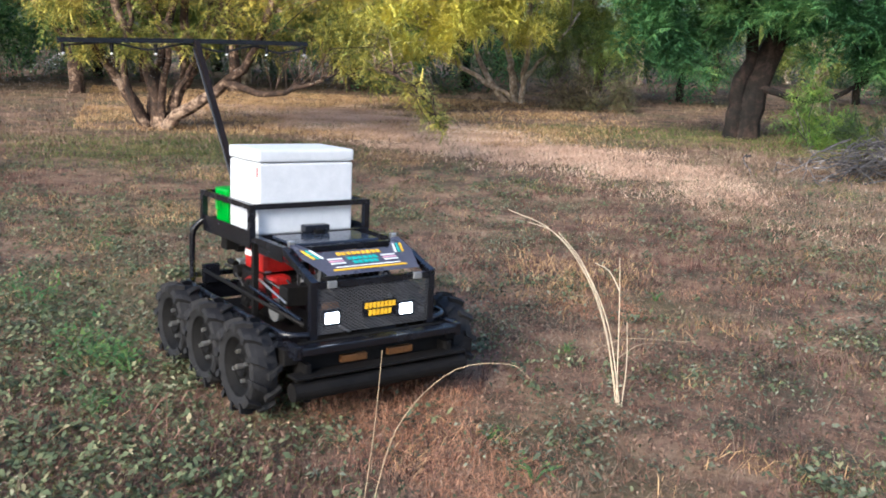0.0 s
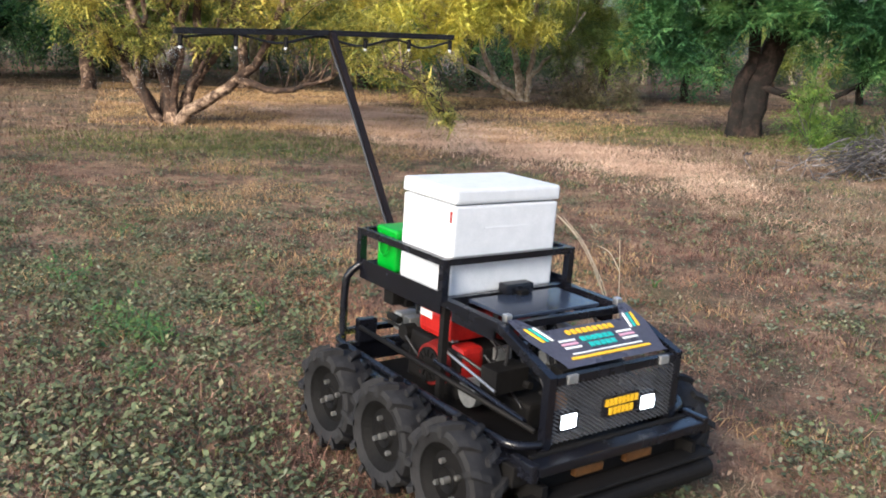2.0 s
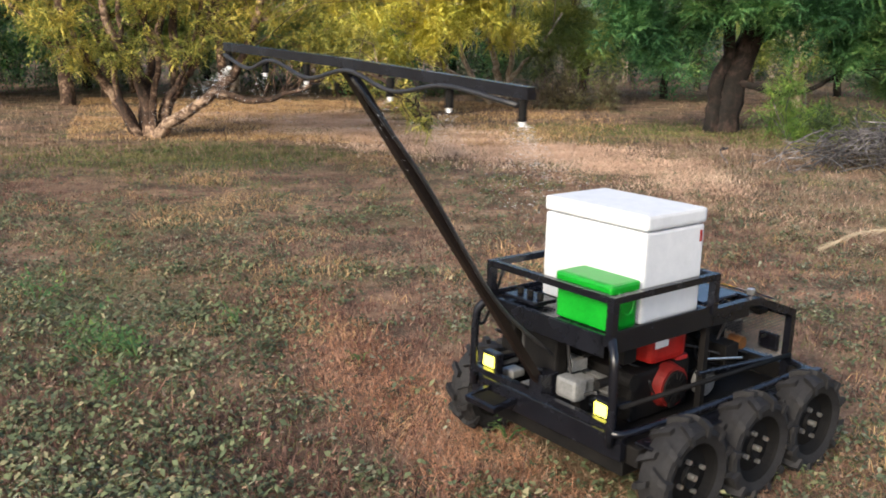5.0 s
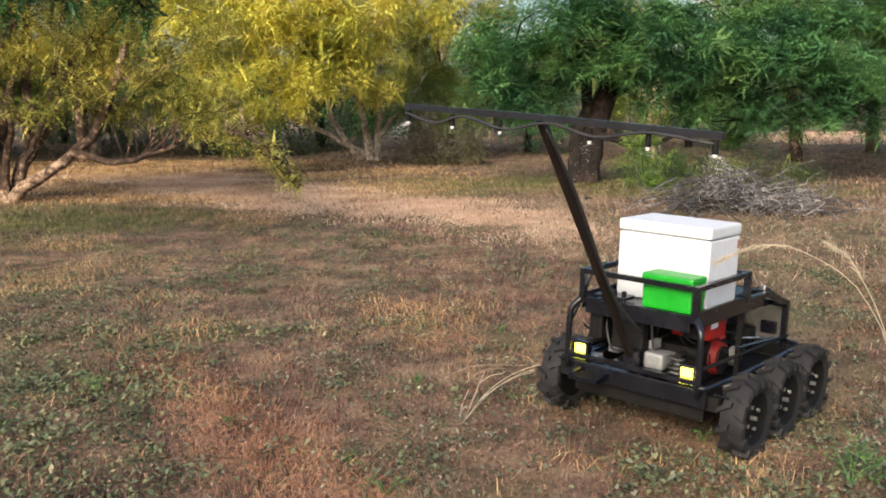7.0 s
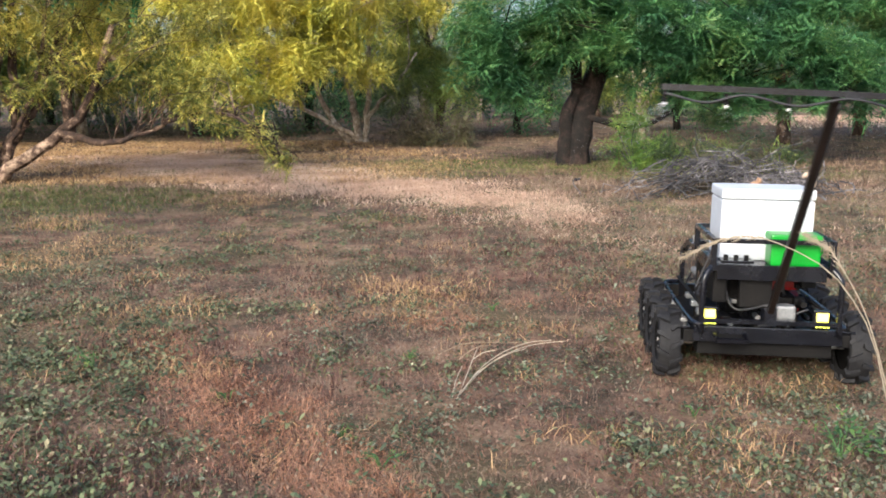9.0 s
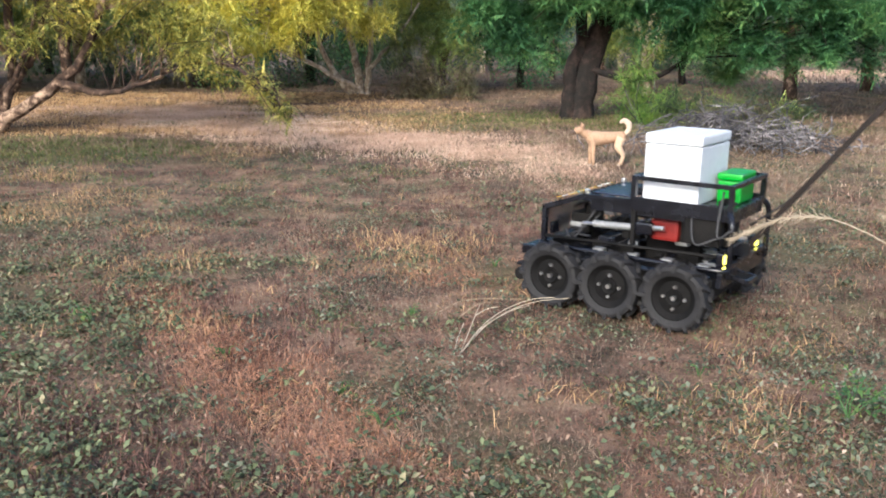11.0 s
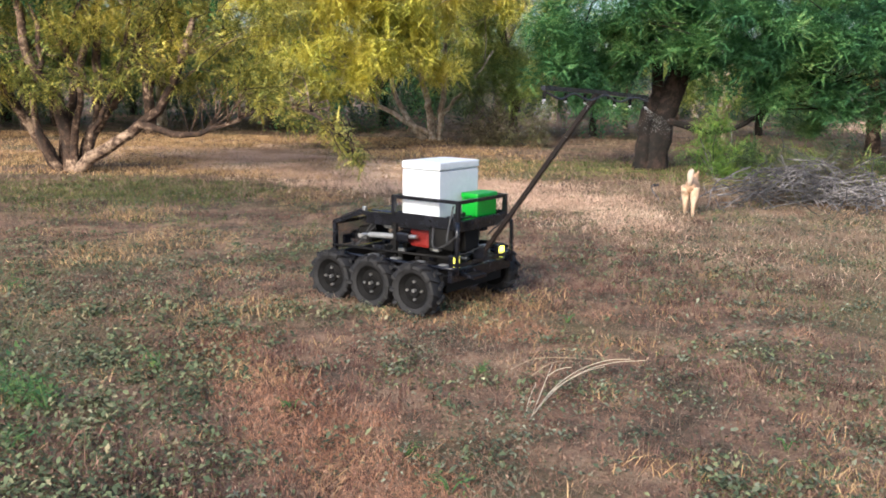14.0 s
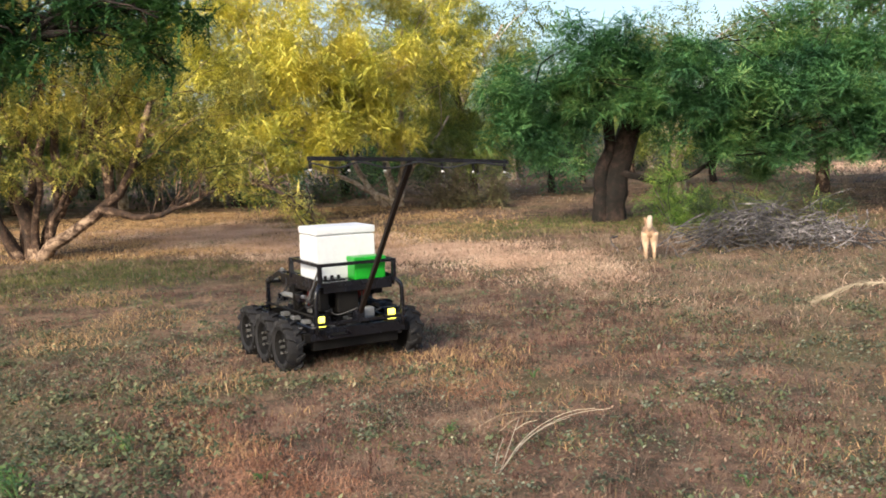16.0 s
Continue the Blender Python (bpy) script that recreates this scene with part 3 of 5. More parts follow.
def tree(label, limbs, clumps, material, leaves, count, size, at, seed, group="", twig=0.018, per=3, **kw):
    random.seed(seed)
    root = tagged(new("tree"), label, "tree", group)
    root.location = at
    bm = bmesh.new()
    shift = Vector(at)
    for pts, r0, r1 in limbs:
        limb(bm, [Vector(p) - shift for p in pts], r0, r1, 18 if r0 > 0.1 else 9, 14, 0.04, 0.09 if r0 > 0.1 else 0.0)
    ends = [q - shift for pts, r0, r1 in limbs for q in curve_points(pts, 9)[3:]]
    near = [(x - at[0], y - at[1], z - at[2], r) for x, y, z, r in clumps]
    twigs(bm, near, ends, per, twig)
    part("trunk", bm, material, root, smooth=True)
    fronds("crown", near, count, size, leaves, root, seed, **kw)
    return root


# the many-stemmed tree with flaking pale stems and a low mossy limb
tree("many-stemmed tree with flaky pale bark and sunlit yellow-green leaves", [
    ([(-7.0, 15.3, -0.1), (-7.5, 15.3, 0.65), (-7.8, 15.2, 1.12), (-8.1, 15.0, 1.8), (-8.4, 14.9, 3.0)], 0.115, 0.05),
    ([(-6.9, 15.2, -0.1), (-6.94, 15.2, 0.76), (-7.2, 15.2, 1.37), (-7.5, 15.1, 2.0), (-7.6, 15.0, 3.4)], 0.135, 0.05),
    ([(-6.8, 15.4, -0.1), (-6.54, 15.4, 0.68), (-6.47, 15.5, 1.1), (-6.5, 15.5, 2.1), (-6.2, 15.4, 3.6)], 0.12, 0.05),
    ([(-6.75, 15.1, -0.1), (-6.5, 15.0, 0.2), (-5.93, 14.9, 0.56), (-5.32, 14.9, 1.01), (-4.9, 14.8, 1.6), (-4.6, 14.8, 2.5)], 0.12, 0.05),
    ([(-6.54, 15.4, 0.68), (-6.2, 15.2, 1.0), (-5.9, 15.1, 1.32), (-5.6, 15.0, 2.2)], 0.08, 0.04),
    ([(-5.6, 14.9, 0.82), (-4.83, 14.9, 0.66), (-4.24, 14.8, 0.81), (-3.7, 14.7, 1.05)], 0.07, 0.025),
    ([(-6.95, 15.3, -0.1), (-7.1, 15.6, 0.8), (-6.9, 15.9, 1.8), (-6.8, 16.0, 3.2)], 0.11, 0.05),
    ([(-3.9, 14.75, 0.95), (-3.1, 13.9, 1.15), (-2.4, 12.9, 1.12), (-1.75, 11.9, 0.8), (-1.58, 11.75, 0.5)], 0.03, 0.008),
    ([(-7.0, 15.2, -0.1), (-7.25, 15.0, 0.5), (-7.35, 14.9, 1.2), (-7.1, 14.8, 2.0), (-7.3, 14.8, 2.9)], 0.085, 0.03),
    ([(-6.8, 15.2, -0.05), (-6.75, 15.1, 0.6), (-6.55, 15.0, 1.2), (-6.75, 15.0, 1.9), (-6.5, 15.0, 2.8)], 0.08, 0.03),
    ([(-6.6, 15.2, 0.2), (-6.3, 15.0, 0.9), (-5.95, 15.0, 1.5), (-5.7, 15.0, 2.6)], 0.06, 0.025),
    ([(-6.53, 15.4, 1.3), (-6.8, 15.0, 2.0), (-7.05, 14.8, 2.6)], 0.06, 0.03),
], [(-6.4, 15.0, 2.3, 0.75), (-5.6, 15.0, 2.6, 0.85), (-4.7, 15.0, 2.4, 0.85), (-4.0, 14.9, 1.75, 0.7), (-3.3, 14.8, 1.45, 0.6), (-4.9, 15.2, 1.5, 0.45),
    (-6.1, 15.0, 3.9, 1.3), (-7.6, 15.0, 3.4, 1.2), (-8.6, 15.2, 2.7, 1.0), (-4.6, 14.8, 3.5, 1.1), (-8.2, 14.6, 2.0, 0.5), (-7.3, 15.6, 4.6, 1.3), (-3.6, 15.2, 2.7, 0.8), (-1.78, 11.95, 0.78, 0.2), (-1.62, 11.8, 0.58, 0.19), (-2.05, 12.3, 0.95, 0.2), (-2.6, 13.2, 1.15, 0.3), (-3.1, 13.9, 1.3, 0.35), (-7.0, 14.7, 1.5, 0.5), (-6.0, 14.7, 1.5, 0.45), (-5.3, 14.7, 1.9, 0.5), (-7.9, 14.7, 1.4, 0.4)],
    BARK_A, LEAF_A, 15000, 0.2, (-6.9, 15.3, 0.0), 31, narrow=0.42, per=8, twig=0.011, tufts=22, flat=0.65)

# the pale-stemmed tree behind
tree("slender pale-stemmed tree with sunlit yellow-green crown", [
    ([(-1.35, 26, -0.1), (-1.5, 26, 0.2), (-2.27, 25.9, 0.61), (-3.48, 25.5, 1.47), (-4.2, 25, 2.6)], 0.10, 0.04),
    ([(-1.5, 26, -0.1), (-1.82, 26, 0.27), (-2.23, 26, 0.87), (-2.54, 26, 1.74), (-2.9, 25.6, 3.6)], 0.11, 0.05),
    ([(-1.35, 26, -0.1), (-1.45, 26, 0.8), (-1.55, 26, 1.3), (-1.75, 26, 2.13), (-2.0, 25.8, 4.2)], 0.12, 0.06),
    ([(-1.15, 26, -0.1), (-1.11, 26, 0.9), (-1.02, 26, 2.15), (-1.05, 26, 3.0), (-0.9, 26, 5.0)], 0.10, 0.05),
    ([(-1.1, 26, 0.7), (-0.7, 26, 1.15), (-0.3, 26, 1.57), (0.3, 26, 2.5)], 0.07, 0.03),
], [(-4.2, 21.5, 4.0, 1.3), (-2.7, 22, 4.3, 1.5), (-1.5, 22, 3.9, 1.2), (-3.4, 21.5, 2.8, 1.25), (-2.1, 22, 2.7, 1.1), (-3.9, 21, 1.9, 0.9), (-2.9, 21, 1.6, 0.65),
    (-1.1, 23, 3.0, 0.8), (0.3, 24, 4.0, 1.2), (-4.7, 20.5, 1.7, 0.7), (-3.6, 20.3, 1.45, 0.55), (-1.7, 22, 2.1, 0.6), (-2.4, 21, 2.1, 0.6), (-5.3, 22, 3.1, 1.2), (-2.4, 23, 5.6, 1.5), (-4.4, 23, 5.5, 1.5), (-0.4, 25, 5.4, 1.3), (-1.0, 23, 1.9, 0.6), (-5.0, 21.5, 4.6, 1.2), (-3.0, 21.2, 3.6, 1.1), (-1.9, 21.5, 3.3, 0.9)],
    BARK_B, LEAF_Y, 24000, 0.28, (-1.35, 26.0, 0.0), 32, narrow=0.42, per=7, tufts=22, flat=0.65)

# the olive tree that closes the gap between the yellow and the green crowns
tree("olive-green tree with yellowing tips behind the clearing", [
    ([(0.9, 28, -0.1), (1.0, 28, 1.0), (0.8, 28, 2.2), (0.5, 27.8, 4.0)], 0.16, 0.07),
    ([(1.0, 28, 0.9), (1.7, 27.8, 2.0), (2.2, 27.6, 3.4)], 0.09, 0.04),
], [(-0.1, 27.2, 2.4, 0.9), (0.9, 27.0, 2.2, 1.0), (1.9, 27.2, 2.5, 0.9), (0.3, 27.2, 3.7, 1.1), (1.6, 27.4, 3.9, 1.1), (0.9, 27.6, 5.1, 1.0), (-0.5, 27.6, 4.8, 0.8), (2.5, 27.8, 4.4, 0.8)],
    BARK_A, LEAF_T, 8000, 0.3, (0.9, 28.0, 0.0), 35, per=4, tufts=20, flat=0.65)

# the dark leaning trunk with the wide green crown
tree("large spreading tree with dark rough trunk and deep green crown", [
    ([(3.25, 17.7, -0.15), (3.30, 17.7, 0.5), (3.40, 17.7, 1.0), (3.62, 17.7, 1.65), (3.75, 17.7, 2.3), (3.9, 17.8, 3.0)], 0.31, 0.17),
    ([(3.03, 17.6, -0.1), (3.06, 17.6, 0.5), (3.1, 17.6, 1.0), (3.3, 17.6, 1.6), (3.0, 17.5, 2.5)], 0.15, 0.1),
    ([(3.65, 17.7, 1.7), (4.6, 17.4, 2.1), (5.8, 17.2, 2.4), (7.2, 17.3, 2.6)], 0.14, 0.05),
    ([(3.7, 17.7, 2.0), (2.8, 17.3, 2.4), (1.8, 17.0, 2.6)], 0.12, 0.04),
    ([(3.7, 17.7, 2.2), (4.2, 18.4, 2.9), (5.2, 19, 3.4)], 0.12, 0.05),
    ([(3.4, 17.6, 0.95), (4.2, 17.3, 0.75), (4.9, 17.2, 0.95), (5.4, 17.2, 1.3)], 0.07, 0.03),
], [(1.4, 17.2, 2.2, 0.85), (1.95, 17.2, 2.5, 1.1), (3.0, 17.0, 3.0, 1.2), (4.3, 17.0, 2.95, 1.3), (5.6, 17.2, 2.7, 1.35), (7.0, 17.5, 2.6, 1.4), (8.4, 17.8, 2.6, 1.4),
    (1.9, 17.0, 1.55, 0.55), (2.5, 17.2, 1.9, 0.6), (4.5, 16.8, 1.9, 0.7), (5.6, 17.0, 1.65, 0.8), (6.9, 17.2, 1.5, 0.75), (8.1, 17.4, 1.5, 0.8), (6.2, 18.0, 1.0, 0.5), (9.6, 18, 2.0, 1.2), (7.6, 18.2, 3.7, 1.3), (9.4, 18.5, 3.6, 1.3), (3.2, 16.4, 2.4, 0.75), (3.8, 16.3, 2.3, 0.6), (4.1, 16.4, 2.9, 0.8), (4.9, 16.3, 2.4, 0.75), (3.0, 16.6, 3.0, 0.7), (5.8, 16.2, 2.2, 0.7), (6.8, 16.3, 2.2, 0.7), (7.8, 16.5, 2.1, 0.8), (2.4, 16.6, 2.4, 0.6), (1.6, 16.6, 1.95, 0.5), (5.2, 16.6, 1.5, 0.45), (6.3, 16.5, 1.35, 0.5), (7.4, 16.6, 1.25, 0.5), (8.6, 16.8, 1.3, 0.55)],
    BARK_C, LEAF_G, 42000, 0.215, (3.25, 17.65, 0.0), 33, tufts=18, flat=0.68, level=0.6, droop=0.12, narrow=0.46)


# woodland behind and around the clearing: three kinds, repeated
def wood_tree(seed, leaves, trunk, tall, spread):
    r = random.Random(seed)
    limbs, clumps = [], []
    limbs.append(([(0, 0, -0.2), (r.uniform(-0.2, 0.2), 0, tall * 0.25), (r.uniform(-0.4, 0.4), 0.1, tall * 0.5), (r.uniform(-0.6, 0.6), 0, tall * 0.85)], 0.19, 0.06))
    for k in range(5):
        a = k * 1.256 + r.random()
        z = tall * (0.18 + 0.1 * k * r.random())
        limbs.append(([(0, 0, z), (math.cos(a) * spread * 0.4, math.sin(a) * spread * 0.4, z + tall * 0.2), (math.cos(a) * spread * 0.8, math.sin(a) * spread * 0.8, z + tall * 0.35)], 0.09, 0.03))
    for k in range(17):
        a, q = r.random() * 6.283, spread * math.sqrt(r.random())
        clumps.append((math.cos(a) * q, math.sin(a) * q, tall * (0.24 + 0.68 * r.random()) * (1.06 - 0.2 * q / spread), spread * r.uniform(0.26, 0.42)))
    return tree("woodland tree with %s in the belt behind the clearing" % ("olive leaves" if leaves is LEAF_O else "dense green leaves"), limbs, clumps, trunk, leaves, 1900, 0.62, (0, 0, 0), seed, "woodland trees", 0.025, 2, leaflets=5, narrow=0.42, flat=0.6)


kinds = [wood_tree(41, LEAF_O, BARK_A, 6.5, 3.0), wood_tree(42, LEAF_G, BARK_C, 5.6, 3.2), wood_tree(43, LEAF_O, BARK_B, 7.2, 3.0)]
spots = [(-13.6, 27.2), (-19.5, 25.5), (-11, 31.5), (-17.5, 33.5), (-8.2, 34.5), (-12.9, 23.5), (-16.5, 21), (-9.6, 26.5), (-6.8, 30), (-14.5, 31), (-3.6, 34), (0.8, 33.5), (3.6, 30), (6.6, 25.5), (9.8, 23.5), (12.6, 21.0), (5.6, 36), (9.5, 32), (13.8, 27.5), (17, 24),
         (-10.5, 38), (-18.5, 28), (-22, 22), (-2, 42), (3.5, 44), (9, 43), (13, 40), (27, 29), (24, 22), (-7, 46), (-16, 42), (-24, 35), (33, 42), (12, 52), (0, 54), (-12, 55), (-26, 48), (28, 62)]
rs = random.Random(5)
for i, (x, y) in enumerate(spots):
    m = pose(x, y, float(height(x, y)), 0, 0, rs.uniform(0, 360))
    k = (i * 7 + i // 3) % 3
    if i < 3:
        kinds[i].matrix_basis = m
    else:
        copy_thing(kinds[k], m @ Matrix.Scale(0.72 if 2 < x < 11 and 25 < y < 50 else rs.uniform(0.9, 1.1), 4))

ug = np.random.default_rng(55)
low = []
for _ in range(170):
    x, y = ug.uniform(-32, -1), ug.uniform(29, 46)
    low.append((x, y, ug.uniform(0.1, 1.5), ug.uniform(0.7, 1.4)))
for _ in range(110):
    x, y = ug.uniform(-4, 15), ug.uniform(46, 60)
    low.append((x, y, ug.uniform(0.1, 1.4), ug.uniform(0.8, 1.6)))
tagged(fronds("undergrowth", low, 15000, 0.6, LEAF_W, None, 56, leaflets=4, narrow=0.45, tufts=3), "olive undergrowth between the far trees", "undergrowth", kind="stuff")

# branch of a near tree that hangs into view
tree("dark green tree overhanging the clearing's edge", [
    ([(-7.6, 8.2, -0.1), (-7.5, 8.2, 1.2), (-7.3, 8.2, 2.4), (-6.9, 8.1, 3.4)], 0.2, 0.12),
    ([(-7.3, 8.2, 2.4), (-5.6, 8.1, 2.7), (-4.2, 8.0, 2.6), (-3.0, 7.9, 2.65)], 0.09, 0.03),
    ([(-4.4, 8.0, 2.6), (-3.7, 8.0, 2.75), (-2.6, 8.0, 2.9)], 0.04, 0.015),
], [(-3.5, 8.0, 2.85, 0.42), (-2.9, 8.0, 2.9, 0.36), (-2.45, 8.0, 2.8, 0.28), (-3.9, 8.0, 2.7, 0.38), (-4.8, 8.1, 3.0, 0.45), (-5.8, 8.2, 3.4, 0.7), (-6.9, 8.2, 3.8, 0.8), (-2.4, 8.1, 3.0, 0.25), (-2.1, 8.0, 2.75, 0.2), (-2.5, 8.0, 2.5, 0.24), (-3.0, 8.0, 2.55, 0.26), (-3.5, 7.9, 2.45, 0.3), (-4.0, 7.9, 2.4, 0.32), (-2.3, 8.0, 2.35, 0.16), (-4.4, 8.0, 2.6, 0.35)],
    BARK_C, LEAF_D, 4200, 0.2, (-7.6, 8.2, 0.0), 51, narrow=0.5, tufts=18)


def bush(label, clumps, leaves, count, size, at, seed, category="bush", **kw):
    random.seed(seed)
    root = tagged(new("bush"), label, category)
    root.location = at
    near = [(x - at[0], y - at[1], z, r) for x, y, z, r in clumps]
    bm = bmesh.new()
    twigs(bm, near, [Vector((0, 0, -0.05)), Vector((0.1, 0, -0.05))], 4, 0.012)
    part("stem", bm, TWIG, root)
    fronds("leaves", near, count, size, leaves, root, seed, **kw)
    return root


# shrub leaves made brighter, with sunlight put into the colour
SUNNY = leafy("sunlit_shrub_leaves", [(0.1, (0.06, 0.13, 0.03)), (0.5, (0.19, 0.34, 0.075)), (0.9, (0.45, 0.52, 0.12))], 2.0, 0.3, 0.5, 0.5)
bush("purple-brown bush with green top beside the pale-stemmed tree", [(-0.2, 24, 0.25, 0.5), (0.5, 23.8, 0.35, 0.6), (1.3, 23.8, 0.3, 0.55), (0.2, 24.2, 0.7, 0.4)], LEAF_P, 900, 0.3, (0.5, 24, 0), 61)
bush("olive leafy bush drooping behind the brown bush", [(0.2, 25, 1.2, 0.7), (1.2, 25, 1.1, 0.7), (0.9, 25, 1.8, 0.8), (-0.3, 25.2, 1.7, 0.6)], LEAF_O, 1100, 0.32, (0.6, 25.2, 0), 62)
bush("sunlit green bush at the foot of the dark trunk", [(3.95, 16.2, 0.45, 0.4), (4.35, 16.3, 0.4, 0.38), (4.0, 16.4, 0.85, 0.3), (4.7, 16.2, 0.35, 0.3), (4.2, 15.8, 0.3, 0.3)], SUNNY, 1700, 0.18, (4.1, 16.3, 0), 63)
bush("yellow-green bush beside the brushwood", [(5.2, 15.6, 0.35, 0.3), (5.6, 15.4, 0.3, 0.3), (4.9, 15.0, 0.3, 0.35), (4.4, 14.4, 0.25, 0.3), (5.2, 14.0, 0.3, 0.35), (6.0, 14.4, 0.3, 0.4)], LEAF_O, 1300, 0.16, (5.1, 15.0, 0), 64)


def brushwood():
    """The heap of cut grey branches."""
    random.seed(71)
    root = tagged(new("brushwood_pile"), "heap of dry grey cut branches on the grass", "brush pile")
    root.location = (4.35, 12.4, 0)
    for k in range(295):
        bm = bmesh.new()
        c = Vector((random.gauss(0.2, 0.7), random.gauss(0, 0.45), 0))
        c.z = random.uniform(0.02, 0.52) * math.exp(-(c.x / 1.1) ** 2)
        d = Vector((random.gauss(0, 1), random.gauss(0, 0.8), random.gauss(0.1, 0.35))).normalized() * random.uniform(0.18, 0.55)
        a, b = c - d, c + d
        a.z, b.z = max(a.z, 0.0), max(b.z, 0.0)
        r = random.uniform(0.005, 0.0145)
        limb(bm, [a, (a + b) / 2 + Vector((random.uniform(-0.14, 0.14), random.uniform(-0.14, 0.14), random.uniform(-0.02, 0.14))), b], r, r * 0.35, 5, 7, 0.035)
        part("branch", bm, TWIG, root)


brushwood()
# dark leaves added in the heap to stand for shade between its branches
bush("dark brown leafy fill for the shaded inside of the brushwood", [(3.9, 12.5, 0.2, 0.35), (4.5, 12.6, 0.25, 0.4), (5.0, 12.5, 0.2, 0.35), (4.3, 13.1, 0.35, 0.4), (5.0, 13.2, 0.4, 0.4)], LEAF_P, 900, 0.14, (4.4, 12.7, 0), 66, "weeds")
bush("green shrub behind the brushwood", [(4.6, 14.0, 0.5, 0.35), (5.3, 14.2, 0.55, 0.4), (4.1, 14.4, 0.5, 0.35), (6.0, 13.8, 0.4, 0.35)], LEAF_W, 900, 0.16, (4.9, 14.1, 0), 67)


# ---- low plants and straws in the foreground ----
def seedling(x, y, size, count, seed, label="bright green leafy seedling on the ground"):
    root = tagged(new("seedling"), label, "plant", "seedlings")
    root.location = (x, y, float(height(x, y)))
    random.seed(seed)
    bm = bmesh.new()
    cl = []
    for k in range(5):
        a = random.random() * 6.283
        e = Vector((math.cos(a) * size * 0.6, math.sin(a) * size * 0.6, size * random.uniform(0.35, 0.7)))
        limb(bm, [(0, 0, -0.01), e * 0.5 + Vector((0, 0, 0.02)), e], 0.004, 0.002, 5, 5, 0.004)
        cl.append((e.x, e.y, e.z * 0.8, size * 0.4))
    part("stem", bm, BRIGHT, root)
    fronds("leaves", cl, count, size * 0.65, BRIGHT, root, seed, leaflets=3, narrow=0.5, droop=0.35)
    return root


for k, (x, y, s, c) in enumerate(((-2.12, 3.9, 0.19, 46), (-1.88, 3.8, 0.17, 40), (-1.83, 3.36, 0.12, 24), (-1.62, 4.45, 0.12, 20), (-0.85, 3.95, 0.08, 14), (-0.31, 3.57, 0.08, 14), (-0.02, 4.68, 0.09, 18),
                                  (1.75, 3.4, 0.19, 44), (-2.9, 4.7, 0.2, 40), (-2.3, 4.1, 0.14, 26), (0.55, 5.9, 0.08, 12), (-0.13, 3.26, 0.1, 16), (1.3, 3.9, 0.07, 10), (-3.3, 6.2, 0.14, 20))):
    seedling(x, y, s, c, 80 + k)

STRAW = surface("straw", (0.30, 0.22, 0.14), (0.48, 0.37, 0.25), 0.8, 0, 30, 200, 0.1, 0.2)


FEATHER = surface("feathery_straw", (0.27, 0.225, 0.165), (0.40, 0.34, 0.26), 0.85, 0, 30, 200, 0.1, 0.2)


def straw(label, lines, r=0.003, head=0, mat=None):
    """A bent dry stalk, with a feathery head at its tip where it has one."""
    root = tagged(new("grass_stalk"), label, "dry grass")
    for pts in lines:
        bm = bmesh.new()
        p = curve_points(pts, 22)
        rad = [r * (1 - 0.5 * i / 21) for i in range(22)]
        tube(bm, p, rad, 6)
        part("stalk", bm, mat or STRAW, root)
        if head:
            bm = bmesh.new()
            rr = random.Random(len(lines) + int(p[-1].x * 100))
            for i in range(150):
                s = 21 - rr.random() ** 1.3 * head * 21
                k = min(int(s), 20)
                c = p[k].lerp(p[k + 1], s - k)
                d = (p[k + 1] - p[k]).normalized() + Vector((rr.gauss(0, 0.3), rr.gauss(0, 0.3), rr.gauss(-0.1, 0.3)))
                tube(bm, [c, c + d.normalized() * rr.uniform(0.006, 0.016)], [0.0004, 0.00015], 3)
            part("seed_head", bm, mat or STRAW, root)
    return root


PALE_STRAW = surface("pale_straw", (0.46, 0.38, 0.27), (0.64, 0.54, 0.41), 0.8, 0, 30, 200, 0.1, 0.2)
tall_stalk = straw("tall branched dry stalk that the robot knocks flat", [
    [(0, 0, 0), (-0.01, 0, 0.25), (-0.02, 0.005, 0.5), (-0.03, 0.01, 0.66)], [(-0.022, 0.005, 0.52), (-0.07, 0.01, 0.6), (-0.13, 0.015, 0.63)],
    [(0.01, 0, 0), (-0.08, 0, 0.38), (-0.19, 0, 0.62), (-0.33, 0, 0.77), (-0.5, 0, 0.84)], [(0.0, 0.012, 0), (-0.07, 0.012, 0.36), (-0.17, 0.015, 0.60), (-0.30, 0.02, 0.745), (-0.42, 0.02, 0.79)],
    [(0.015, -0.01, 0), (-0.06, -0.01, 0.37), (-0.18, -0.015, 0.63), (-0.29, -0.02, 0.76)], [(0.02, 0.0, 0), (0.03, 0.01, 0.2), (0.02, 0.02, 0.38)]], 0.003, 0, PALE_STRAW)
straw("thin dead twigs beside the bent straw", [[(0.1, 4.75, 0.01), (0.3, 4.9, 0.05), (0.62, 4.98, 0.03)], [(0.2, 4.6, 0.01), (0.35, 4.75, 0.07), (0.5, 4.95, 0.02)]], 0.003)
bowed_stalk = straw("two tall dry stalks that the robot knocks flat", [[(-0.02, 0.0, 0.0), (0.01, 0.02, 0.27), (0.03, 0.04, 0.54)], [(0.01, -0.05, 0.0), (0.09, 0.0, 0.30), (0.25, 0.05, 0.48), (0.43, 0.05, 0.52), (0.51, 0.05, 0.47)]], 0.0019)
